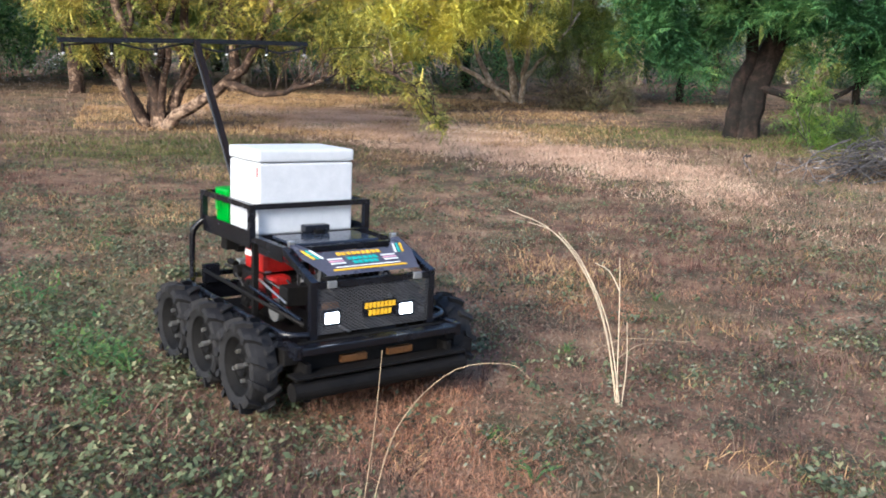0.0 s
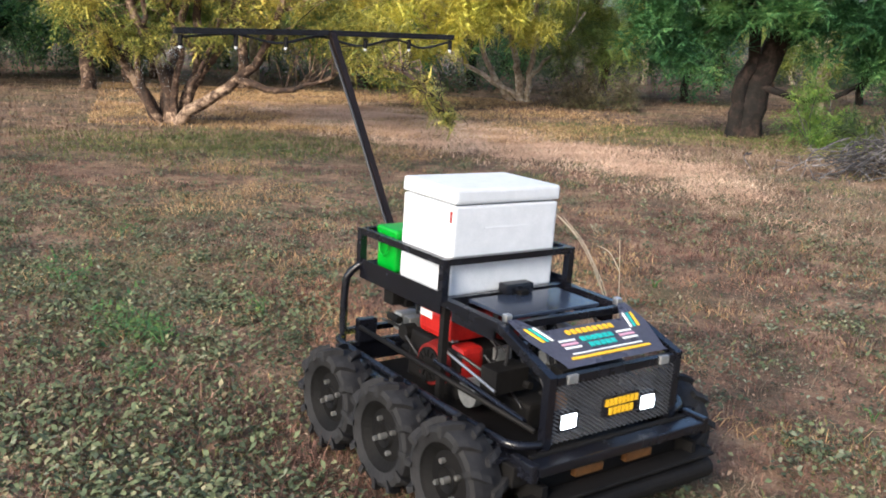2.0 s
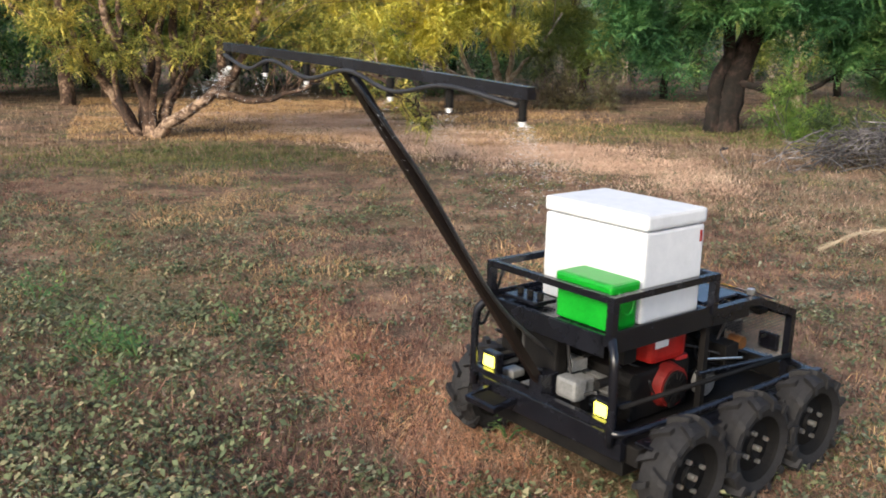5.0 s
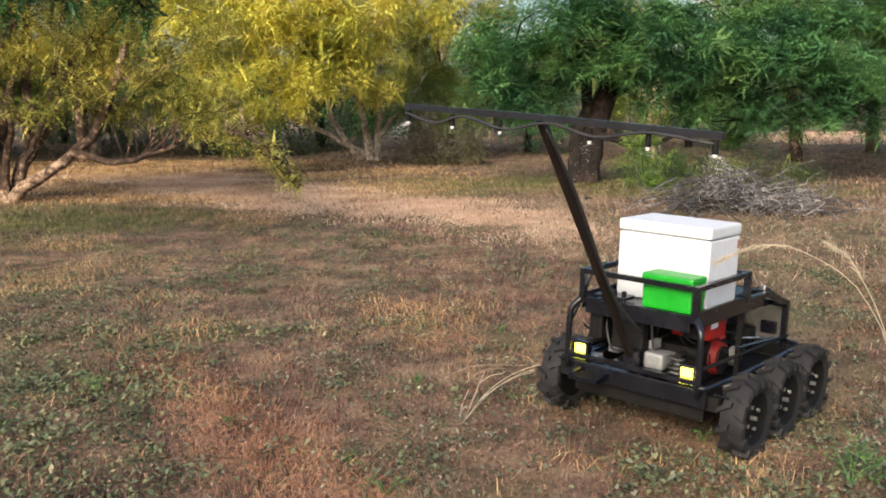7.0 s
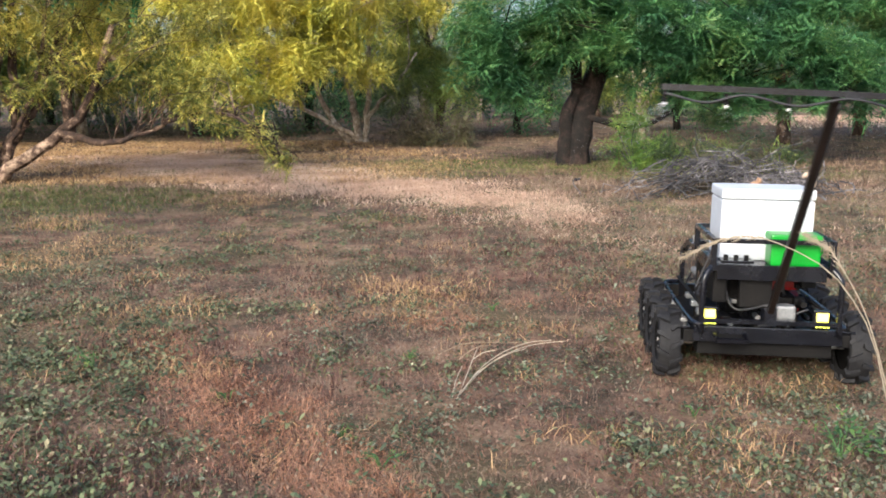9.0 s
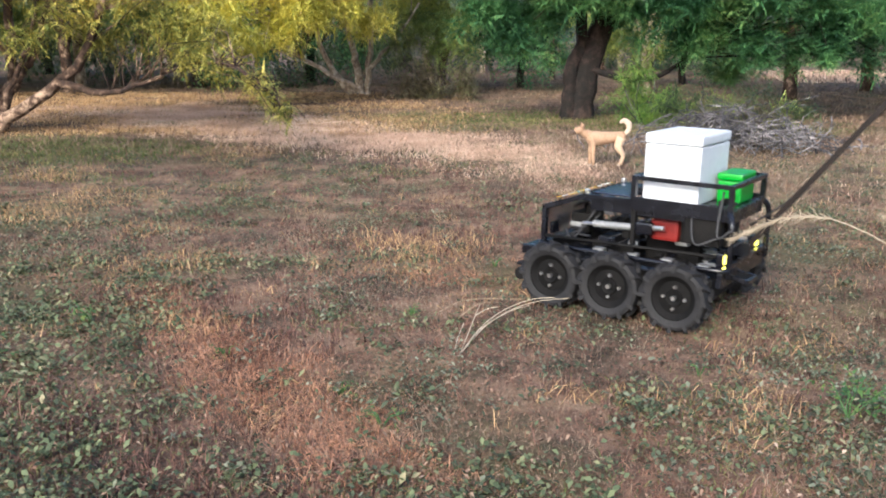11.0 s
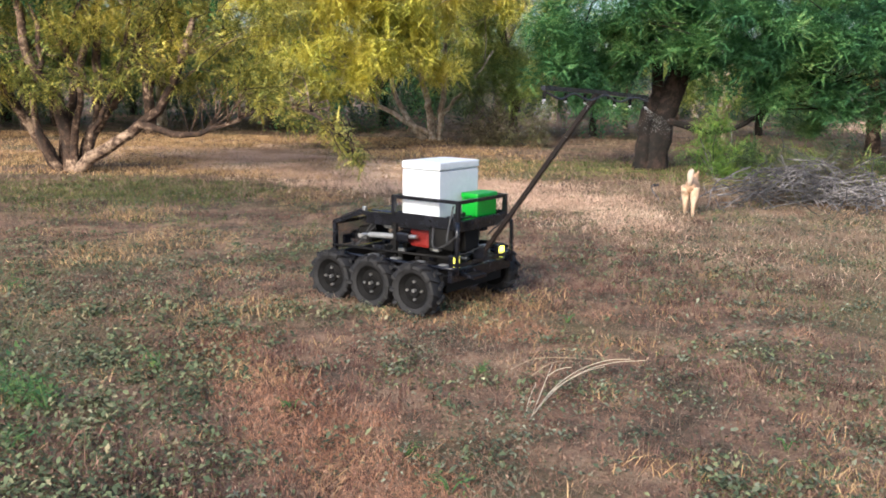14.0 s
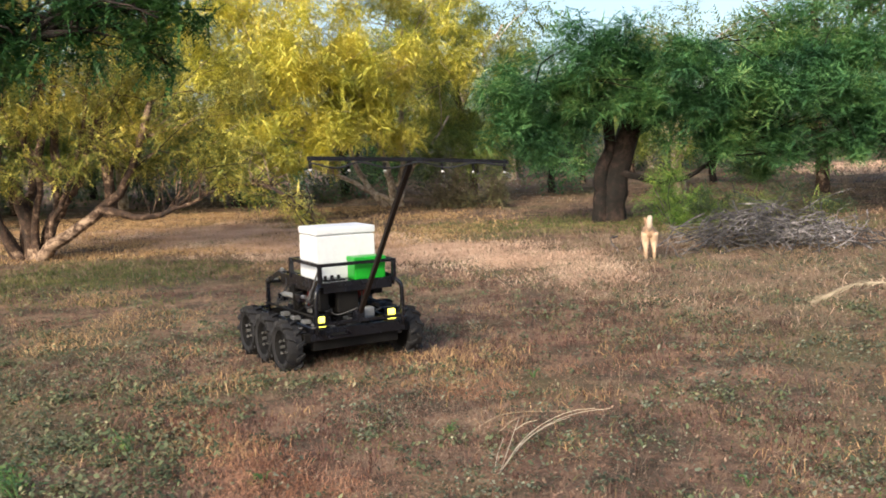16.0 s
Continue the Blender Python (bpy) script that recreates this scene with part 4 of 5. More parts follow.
feather_grass = straw("tall feathery dry grass bowed beside the camera", [[(0.72, 0.95, 0.0), (0.66, 0.95, 0.7), (0.59, 0.95, 1.12), (0.535, 0.95, 1.26), (0.47, 0.98, 1.312), (0.42, 1.0, 1.318), (0.375, 1.02, 1.295)],
                                                  [(0.74, 0.97, 0.0), (0.66, 0.95, 0.8), (0.57, 0.93, 1.17), (0.52, 0.94, 1.295), (0.49, 0.95, 1.325)]], 0.001, 0.3, FEATHER)
flat_leaves("fallen_leaf", np.array([[0.14, 3.69]]), 0.06, STRAW, "pale yellow fallen leaf on the soil", "leaf", 0.01, 0.6, 9, 1.3)


# ---- the robot ----
BLACK = surface("black_frame_paint", (0.003, 0.003, 0.005), (0.009, 0.010, 0.015), 0.24, 0.0, 9, 90, 0.05, 0.5)
DARK = surface("dark_dusty_steel", (0.003, 0.003, 0.0035), (0.011, 0.01, 0.0095), 0.65, 0.0, 8, 70, 0.1, 0.16)
RUBBER = surface("dusty_rubber", (0.006, 0.006, 0.0075), (0.024, 0.0235, 0.025), 0.7, 0, 9, 90, 0.3, 0.3)
RIM = surface("dusty_black_rim", (0.003, 0.003, 0.0034), (0.008, 0.0075, 0.0075), 0.7, 0.0, 9, 90, 0.1, 0.12)
STEEL = surface("bright_steel", (0.5, 0.5, 0.5), (0.72, 0.72, 0.73), 0.3, 0.9, 12, 90, 0.05)
ALLOY = surface("cast_alloy", (0.17, 0.175, 0.18), (0.34, 0.345, 0.35), 0.5, 0.5, 12, 90, 0.1)
FOAM = surface("white_foam", (0.54, 0.57, 0.61), (0.66, 0.68, 0.72), 0.75, 0, 20, 260, 0.25, 0.3)
GREEN = surface("green_plastic", (0.004, 0.22, 0.012), (0.01, 0.34, 0.02), 0.35, 0, 8, 90, 0.03)
RED = surface("red_engine_paint", (0.22, 0.006, 0.005), (0.40, 0.014, 0.01), 0.4, 0, 9, 90, 0.05)
# darker copy of RED, with the shade below the deck put into it
SHADED_RED = surface("dusty_dark_red_paint", (0.10, 0.006, 0.005), (0.20, 0.012, 0.009), 0.6, 0, 9, 90, 0.05, 0.3)
HOOD = surface("slate_grey_hood_sheet", (0.09, 0.09, 0.125), (0.15, 0.15, 0.195), 0.28, 0.2, 5, 60, 0.02)
PANEL = surface("dark_glossy_panel", (0.02, 0.026, 0.045), (0.035, 0.045, 0.07), 0.15, 0.1, 5, 60, 0.0)
YELLOW = surface("yellow_print", (0.75, 0.42, 0.01), (0.85, 0.52, 0.02), 0.5, 0, 20, 90, 0)
TEAL = surface("teal_print", (0.02, 0.35, 0.32), (0.03, 0.45, 0.42), 0.5, 0, 20, 90, 0)
PINK = surface("pink_print", (0.6, 0.3, 0.42), (0.7, 0.4, 0.5), 0.5, 0, 20, 90, 0)
WHITE = surface("white_print", (0.7, 0.72, 0.74), (0.8, 0.82, 0.84), 0.5, 0, 20, 90, 0)
COPPER = surface("rusty_orange_part", (0.13, 0.055, 0.018), (0.27, 0.125, 0.04), 0.5, 0.3, 12, 90, 0.1)
HEAD = glow("headlamp_light", (0.93, 0.96, 1.0), 3.2)
REAR = glow("rear_lamp_light", (1.0, 0.9, 0.10), 2.6)
HOSE = surface("black_hose", (0.01, 0.01, 0.012), (0.03, 0.03, 0.033), 0.45, 0, 9, 90, 0)
MUD = surface("rust_brown_mast_paint", (0.005, 0.0038, 0.0035), (0.017, 0.0105, 0.009), 0.45, 0.0, 7, 80, 0.05, 0.25)

robot = tagged(new("robot_vehicle"), "black six-wheeled tracked-frame farm robot carrying a white foam box", "robot vehicle")
robot["label"] = "black six-wheeled farm robot with red engine and spray boom"


def B(name, mat, *dims, bevel=0.004, parent=None, label="", m=None, smooth=False):
    return part(name, box(bmesh.new(), *dims, bevel=bevel, m=m), mat, parent or robot, label, smooth)


def T(name, mat, pts, r=0.0125, square=True, parent=None, label="", n=8):
    return part(name, tube(bmesh.new(), pts, r, n, square), mat, parent or robot, label, smooth=not square)


def C(name, mat, a, b, r, n=20, parent=None, label="", rb=None):
    return part(name, cyl(bmesh.new(), a, b, r, rb, n), mat, parent or robot, label)


# chassis: tub, side beams, ledges with bearing blocks
B("chassis", DARK, -0.33, 0.33, -0.50, 0.53, 0.17, 0.25, bevel=0.008, label="dusty black steel chassis tub")
for s in (-1, 1):
    B("side_beam", DARK, s * 0.375 - 0.03, s * 0.375 + 0.03, -0.52, 0.54, 0.235, 0.30, bevel=0.005)
    B("side_ledge", BLACK, s * 0.405 - 0.035, s * 0.405 + 0.035, -0.50, 0.50, 0.301, 0.311, bevel=0.002)
    for y in (-0.36, 0.0, 0.35):
        p = B("bearing_block", ALLOY, s * 0.40 - 0.028, s * 0.40 + 0.028, y - 0.055, y + 0.055, 0.312, 0.332, bevel=0.006, label="dusty cast bearing block")
        for dy in (-0.04, 0.04):
            C("bolt", STEEL, (s * 0.40, y + dy, 0.332), (s * 0.40, y + dy, 0.342), 0.007, 8, p)
        C("axle", STEEL, (s * 0.33, y, 0.2), (s * 0.43, y, 0.2), 0.014)
    # bent side rail that runs round the front corner
    T("side_rail", BLACK, curve_points([(s * 0.33, -0.58, 0.345), (s * 0.37, -0.50, 0.345), (s * 0.385, 0.0, 0.345), (s * 0.385, 0.40, 0.345), (s * 0.365, 0.49, 0.342), (s * 0.29, 0.525, 0.34)], 26), 0.013, False)
    for y in (-0.3, 0.1, 0.45):
        T("rail_bracket", BLACK, [(s * 0.383, y, 0.30), (s * 0.383, y, 0.345)], 0.009)
    # upper frame: rear leg, hood post, sloping bar, deck bar
    T("rear_leg", BLACK, curve_points([(s * 0.275, -0.535, 0.645), (s * 0.315, -0.565, 0.60), (s * 0.33, -0.575, 0.54), (s * 0.33, -0.575, 0.30)], 14), 0.015, False)
    T("hood_post", BLACK, [(s * 0.275, 0.52, 0.25), (s * 0.275, 0.52, 0.54)], 0.014)
    T("hood_bar", BLACK, [(s * 0.275, 0.532, 0.535), (s * 0.27, 0.27, 0.628)], 0.014)
    T("deck_bar", BLACK, [(s * 0.27, 0.283, 0.626), (s * 0.272, 0.0, 0.628), (s * 0.275, -0.56, 0.628)], 0.014)
    T("middle_post", DARK, [(s * 0.265, -0.02, 0.25), (s * 0.265, -0.02, 0.615)], 0.012)
    T("lower_side_bar", DARK, [(s * 0.30, -0.50, 0.40), (s * 0.30, 0.50, 0.375)], 0.009, False)
    # rack: posts and rails
    for y in (-0.545, -0.018):
        T("rack_post", BLACK, [(s * 0.283, y, 0.63), (s * 0.283, y, 0.775)], 0.0135)
    T("rack_rail", BLACK, [(s * 0.283, -0.531, 0.764), (s * 0.283, -0.032, 0.764)], 0.0115)
for y in (-0.545, -0.018):
    T("rack_cross_rail", BLACK, [(-0.269, y, 0.764), (0.269, y, 0.764)], 0.0115)
    T("rack_cross_bar", BLACK, [(-0.256, y, 0.628), (0.256, y, 0.628)], 0.0135)
for y in (0.275, 0.522):
    T("hood_cross_bar", BLACK, [(-0.256, y, 0.624 if y < 0.3 else 0.532), (0.256, y, 0.624 if y < 0.3 else 0.532)], 0.012)
B("rack_floor", BLACK, -0.262, 0.262, -0.53, -0.034, 0.618, 0.634, bevel=0.002)
B("rack_skirt", BLACK, -0.262, 0.262, -0.553, -0.547, 0.57, 0.645, bevel=0.001)
for s in (-1, 1):
    B("rack_side_skirt", BLACK, s * 0.287 - 0.003, s * 0.287 + 0.003, -0.54, -0.02, 0.585, 0.66, bevel=0.001)

# deck between rack and hood, with the small module on it
B("deck_panel", PANEL, -0.19, 0.21, 0.03, 0.245, 0.632, 0.644, bevel=0.003, label="dark glossy flat panel")
mod = B("control_module", BLACK, -0.06, 0.06, 0.0, 0.05, 0.645, 0.68, bevel=0.006, label="small black control module")
B("module_bracket", DARK, -0.02, 0.02, 0.05, 0.075, 0.645, 0.662, bevel=0.003, parent=mod)

# hood plate with printed bars, on its slope from the deck down to the front
tilt = math.degrees(math.atan2(0.092, 0.26))
HM = pose(0, 0.405, 0.598, -tilt)


def on_hood(name, mat, x0, x1, y0, y1, skew=0.0, parent=None, z=0.012, th=0.003):
    bm = box(bmesh.new(), x0, x1, y0, y1, z, z + th)
    for v in bm.verts:
        v.co.x += skew * (v.co.y - y0)
    bmesh.ops.transform(bm, matrix=HM, verts=bm.verts[:])
    return part(name, bm, mat, parent or robot)


bm = bmesh.new()
outline = [(-0.262, -0.125), (-0.225, -0.125), (-0.17, -0.05), (0.17, -0.05), (0.225, -0.125), (0.262, -0.125), (0.262, -0.02), (0.215, 0.112), (0.215, 0.128), (-0.215, 0.128), (-0.215, 0.112), (-0.262, -0.02)]
f = bm.faces.new([bm.verts.new((x, y, 0)) for x, y in outline])
bmesh.ops.solidify(bm, geom=[f], thickness=0.006)
bmesh.ops.transform(bm, matrix=HM @ pose(0, 0, 0.012), verts=bm.verts[:])
hood = part("hood_plate", bm, HOOD, robot, "slate grey sheet-metal hood plate with coloured print")
for s in (-1, 1):
    for k in range(3):
        on_hood("stripe", (WHITE, TEAL, YELLOW)[k], s * (0.198 + 0.018 * k) - 0.0045, s * (0.198 + 0.018 * k) + 0.0045, -0.07, 0.0, s * -0.35, hood)
    for k in range(3):
        on_hood("print_bar", (WHITE, PINK, WHITE)[k], s * 0.125 - 0.033, s * 0.125 + 0.033, 0.008 + 0.017 * k, 0.016 + 0.017 * k, 0, hood)
    p = B("latch", ALLOY, s * 0.2 - 0.02, s * 0.2 + 0.02, 0.528, 0.541, 0.52, 0.548, bevel=0.003, label="bright hinge latch")
    B("hinge", STEEL, s * 0.245 - 0.012, s * 0.245 + 0.012, 0.262, 0.285, 0.64, 0.665, bevel=0.004, label="bright steel clip")
for k in range(9):
    on_hood("title_bar", YELLOW, -0.105 + 0.0235 * k, -0.105 + 0.0235 * k + 0.015, -0.034, -0.012, 0, hood)
for r in range(2):
    for k in range(6 - r):
        on_hood("print_block", TEAL, -0.07 + 0.024 * k + 0.012 * r, -0.053 + 0.024 * k + 0.012 * r, 0.006 + 0.03 * r, 0.026 + 0.03 * r, 0, hood)
on_hood("print_line", WHITE, -0.15, 0.15, 0.072, 0.077, 0, hood)
on_hood("print_line", YELLOW, -0.17, 0.17, 0.088, 0.098, 0, hood)
# battery and wiring under the hood gap
B("battery", DARK, -0.14, 0.06, 0.30, 0.42, 0.39, 0.50, bevel=0.01)
for k in range(12):
    x = -0.15 + 0.027 * k
    T("wire", HOSE, curve_points([(x, 0.27, 0.53), (x + 0.02, 0.31, 0.575), (x + 0.005, 0.36, 0.56), (x + 0.03, 0.41, 0.53)], 9), 0.005, False, n=6)

# front grille of expanded metal
gr = bmesh.new()
for d in (-1, 1):
    for k in range(-14, 40):
        x0, z0 = -0.262 + k * 0.0205, 0.335
        pts = []
        for u in (0.0, 1.0):
            z = 0.335 + 0.19 * u
            pts.append((x0 + d * 0.19 * u * 1.6 - (0 if d > 0 else -0.304), z))
        (xa, za), (xb, zb) = pts
        lo, hi = -0.262, 0.262
        if xb == xa:
            continue
        ua, ub = sorted(((lo - xa) / (xb - xa), (hi - xa) / (xb - xa)))
        ua, ub = max(ua, 0), min(ub, 1)
        if ub - ua < 0.03:
            continue
        q = [Vector((xa + (xb - xa) * u, 0.527 + 0.002 * d, za + (zb - za) * u)) for u in (ua, ub)]
        tube(gr, q, 0.0022, 4)
MESH = surface("worn_grey_mesh", (0.05, 0.052, 0.058), (0.12, 0.12, 0.13), 0.45, 0.4, 9, 90, 0.05)
grille = part("front_grille", gr, MESH, robot, "worn grey expanded-metal front grille")
plq = B("name_plaque", BLACK, -0.10, 0.06, 0.531, 0.538, 0.385, 0.45, bevel=0.003, label="black plaque with yellow lettering bars")
for r in range(2):
    for k in range(8 - 2 * r):
        B("letter_bar", YELLOW, -0.092 + 0.0185 * (k + r), -0.092 + 0.0185 * (k + r) + 0.013, 0.538, 0.541, 0.42 - 0.03 * r, 0.443 - 0.03 * r, bevel=0, parent=plq)
for x in (0.195, -0.15):
    h = B("headlight", BLACK, x - 0.042, x + 0.042, 0.508, 0.531, 0.366, 0.432, bevel=0.006, label="square white headlight, lit")
    B("lens", HEAD, x - 0.03, x + 0.03, 0.531, 0.5345, 0.377, 0.421, bevel=0.003, parent=h, label="glowing white lens")
B("front_bumper", BLACK, -0.36, 0.36, 0.548, 0.606, 0.284, 0.316, bevel=0.006)
for s in (-1, 1):
    B("bumper_end", BLACK, s * 0.375 - 0.014, s * 0.375 + 0.014, 0.50, 0.60, 0.27, 0.325, bevel=0.005)
B("front_skirt", DARK, -0.34, 0.34, 0.525, 0.545, 0.25, 0.32, bevel=0.004)
# mower roller and its deck in front, below the bumper
C("roller", DARK, (-0.40, 0.60, 0.15), (0.40, 0.60, 0.15), 0.036, 18, label="dusty steel roller bar")
B("roller_deck", DARK, -0.40, 0.40, 0.555, 0.63, 0.20, 0.212, bevel=0.005)
for s in (-1, 1):
    B("roller_arm", DARK, s * 0.33 - 0.012, s * 0.33 + 0.012, 0.50, 0.60, 0.10, 0.25, bevel=0.003)
for x in (-0.12, 0.1):
    B("cutter_box", COPPER, x - 0.06, x + 0.06, 0.50, 0.55, 0.215, 0.245, bevel=0.006, label="rusty orange gear housing")

# engine
eng = B("engine", DARK, -0.02, 0.2, -0.32, 0.0, 0.26, 0.44, bevel=0.015, label="small petrol engine with red tank and cover")
B("fuel_tank", RED, 0.02, 0.215, -0.245, -0.05, 0.46, 0.56, bevel=0.022, parent=eng, label="glossy red fuel tank")
C("tank_cap", BLACK, (0.11, -0.13, 0.56), (0.11, -0.13, 0.585), 0.028, 16, eng)
B("tank_label", WHITE, 0.2145, 0.2175, -0.23, -0.16, 0.52, 0.545, bevel=0, parent=eng)
B("cooling_shroud", RED, 0.10, 0.195, -0.075, 0.005, 0.275, 0.455, bevel=0.02, parent=eng, label="red engine cooling shroud")
C("recoil_cover", SHADED_RED, (0.19, -0.13, 0.365), (0.235, -0.13, 0.365), 0.085, 28, eng, "red recoil starter cover", 0.074)
C("recoil_grille", DARK, (0.235, -0.13, 0.365), (0.2425, -0.13, 0.365), 0.062, 24, eng, "black slotted starter grille")
for k in range(12):
    a = k * math.pi / 6
    T("grille_slot", RIM, [(0.245, -0.13 + math.cos(a) * 0.03, 0.365 + math.sin(a) * 0.03), (0.245, -0.13 + math.cos(a) * 0.055, 0.365 + math.sin(a) * 0.055)], 0.003, parent=eng)
B("air_filter", DARK, -0.16, -0.03, -0.30, -0.12, 0.42, 0.55, bevel=0.02, parent=eng)
B("red_shroud", SHADED_RED, -0.20, -0.05, -0.25, -0.09, 0.42, 0.54, bevel=0.02, parent=eng, label="red engine shroud, darkened for the deck's shade")
for k in range(6):
    B("cooling_fin", ALLOY, 0.0, 0.15, -0.36, -0.33, 0.29 + 0.022 * k, 0.298 + 0.022 * k, bevel=0, parent=eng)
C("carburettor", DARK, (0.17, -0.33, 0.42), (0.22, -0.33, 0.42), 0.03, 14, eng)
C("pulley", ALLOY, (0.19, 0.08, 0.33), (0.225, 0.08, 0.33), 0.05, 22, eng)
B("muffler", ALLOY, 0.04, 0.135, -0.53, -0.47, 0.365, 0.44, bevel=0.014, parent=eng, label="grey metal exhaust box")
# gearbox, pumps and levers seen through the sides
B("gearbox", DARK, -0.1, 0.14, 0.05, 0.30, 0.26, 0.35, bevel=0.015)
C("orange_gear_housing", COPPER, (0.10, 0.40, 0.40), (0.155, 0.40, 0.40), 0.026, 16)
B("bracket_plate", DARK, 0.10, 0.24, 0.16, 0.24, 0.38, 0.46, bevel=0.004)
C("cross_shaft", STEEL, (0.25, -0.02, 0.45), (0.25, 0.25, 0.40), 0.005, 10)
C("cross_shaft", BLACK, (0.27, -0.05, 0.41), (0.27, 0.42, 0.37), 0.01, 10)
act = C("actuator", ALLOY, (-0.25, -0.03, 0.485), (-0.25, 0.22, 0.472), 0.02, 18, label="silver linear actuator")
C("rod", STEEL, (-0.25, 0.22, 0.472), (-0.25, 0.29, 0.468), 0.009, 10, act)
B("motor", BLACK, -0.275, -0.225, -0.13, -0.03, 0.455, 0.52, bevel=0.01, parent=act)
C("end_joint", STEEL, (-0.25, -0.19, 0.50), (-0.25, -0.13, 0.495), 0.014, 10, act)
B("side_controller", DARK, -0.27, -0.2, -0.50, -0.30, 0.44, 0.61, bevel=0.012)
for k in range(4):
    B("pump_block", ALLOY, -0.30 - 0.0 * k, -0.24, -0.46 + 0.2 * k, -0.40 + 0.2 * k, 0.315, 0.345, bevel=0.006)
for k, (a, b) in enumerate((((-0.25, -0.33, 0.62), (-0.3, -0.50, 0.5)), ((-0.22, -0.45, 0.6), (0.0, -0.56, 0.45)), ((0.05, -0.5, 0.6), (0.2, -0.5, 0.42)), ((-0.2, 0.2, 0.6), (-0.24, 0.4, 0.42)), ((0.2, 0.25, 0.6), (0.23, 0.02, 0.45)), ((-0.27, -0.5, 0.74), (-0.34, -0.58, 0.56)))):
    mid = ((a[0] + b[0]) / 2 - 0.05, (a[1] + b[1]) / 2 + 0.03, min(a[2], b[2]) - 0.04)
    T("cable", HOSE, curve_points([a, mid, b], 14), 0.006, False, n=6)
rk = random.Random(9)
for k in range(56):
    x, y, z = rk.uniform(-0.23, 0.24), rk.uniform(-0.48, 0.46), rk.uniform(0.27, 0.55)
    a, b, c = rk.uniform(0.01, 0.035), rk.uniform(0.012, 0.045), rk.uniform(0.01, 0.03)
    if rk.random() < 0.5:
        C("fitting", rk.choice((DARK, DARK, ALLOY, BLACK)), (x, y - b, z), (x, y + b, z), a * 0.6, 10)
    else:
        B("small_bracket", rk.choice((DARK, BLACK, ALLOY, DARK)), x - a, x + a, y - b, y + b, z - c, z + c, bevel=0.003)
for k in range(20):
    x, y, z = rk.uniform(-0.24, 0.25), rk.uniform(-0.4, 0.3), rk.uniform(0.42, 0.58)
    T("cable", HOSE, curve_points([(x, y, z), (x + rk.uniform(-0.08, 0.08), y + 0.08, z - 0.08), (x + rk.uniform(-0.1, 0.1), y + 0.2, z - 0.12)], 10), 0.004, False, n=6)
B("rear_panel", DARK, -0.14, 0.02, -0.51, -0.45, 0.42, 0.60, bevel=0.01)
B("side_panel", BLACK, -0.268, -0.262, -0.50, 0.24, 0.555, 0.612, bevel=0.001)
B("side_panel", BLACK, 0.262, 0.268, 0.02, 0.24, 0.57, 0.612, bevel=0.001)

# rear: cross beam, step, lamps
B("rear_beam", BLACK, -0.36, 0.36, -0.555, -0.525, 0.25, 0.33, bevel=0.004)
T("rear_rail", BLACK, [(-0.33, -0.575, 0.365), (0.33, -0.575, 0.365)], 0.011)
T("hitch_step", BLACK, [(-0.26, -0.56, 0.30), (-0.26, -0.66, 0.285), (-0.12, -0.66, 0.285), (-0.12, -0.56, 0.30)], 0.01)
B("hitch_plate", DARK, -0.25, -0.13, -0.65, -0.57, 0.288, 0.296, bevel=0.002)
for x in (-0.285, 0.26):
    h = B("rear_lamp", BLACK, x - 0.04, x + 0.04, -0.5405, -0.505, 0.333, 0.425, bevel=0.006, label="yellow rear work lamp, lit")
    B("lens", REAR, x - 0.028, x + 0.028, -0.546, -0.5405, 0.37, 0.413, bevel=0.003, parent=h, label="glowing yellow lens")
    for k in range(4):
        C("led", REAR, (x - 0.027 + 0.018 * k, -0.541, 0.345), (x - 0.027 + 0.018 * k, -0.548, 0.345), 0.006, 8, h)
B("lever_board", BLACK, -0.24, -0.08, -0.52, -0.42, 0.645, 0.66, bevel=0.003)
for k in range(3):
    C("valve", DARK, (-0.21 + 0.05 * k, -0.47, 0.66), (-0.21 + 0.05 * k, -0.47, 0.68), 0.012, 12)

# spray mast and boom with its nozzles
mast = T("mast", MUD, [(0.0, -0.56, 0.40), (0.0, -1.352, 1.475)], 0.0138, label="dark brown square mast leaning back")
BOOM = [(-0.675, -1.36, 1.50), (0.02, -1.36, 1.478), (0.715, -1.36, 1.445)]
boom = part("boom", tube(bmesh.new(), BOOM, 0.0125, 4, True), BLACK, mast, "black square spray boom")
T("boom_hose", HOSE, curve_points([(-0.66, -1.375, 1.475), (-0.5, -1.375, 1.44), (-0.35, -1.375, 1.47), (-0.15, -1.375, 1.43), (0.05, -1.375, 1.46), (0.25, -1.375, 1.42), (0.45, -1.375, 1.445), (0.69, -1.375, 1.42)], 40), 0.006, False, parent=mast, n=6)
T("mast_hose", HOSE, curve_points([(0.02, -1.34, 1.44), (0.025, -1.1, 1.15), (0.022, -0.8, 0.74), (0.05, -0.56, 0.52)], 20), 0.006, False, parent=mast, n=6)
for x in (-0.66, -0.42, -0.18, 0.22, 0.45, 0.69):
    z = 1.478 - 0.04 * (x - 0.02) - 0.02
    nz = C("nozzle", DARK, (x, -1.36, z), (x, -1.36, z - 0.045), 0.01, 10, mast)
    C("nozzle_tip", WHITE, (x, -1.36, z - 0.045), (x, -1.36, z - 0.056), 0.008, 10, mast, "white nozzle tip", 0.005)
B("mast_foot", BLACK, -0.03, 0.03, -0.585, -0.50, 0.36, 0.44, bevel=0.004)

# wheels
wheels = []


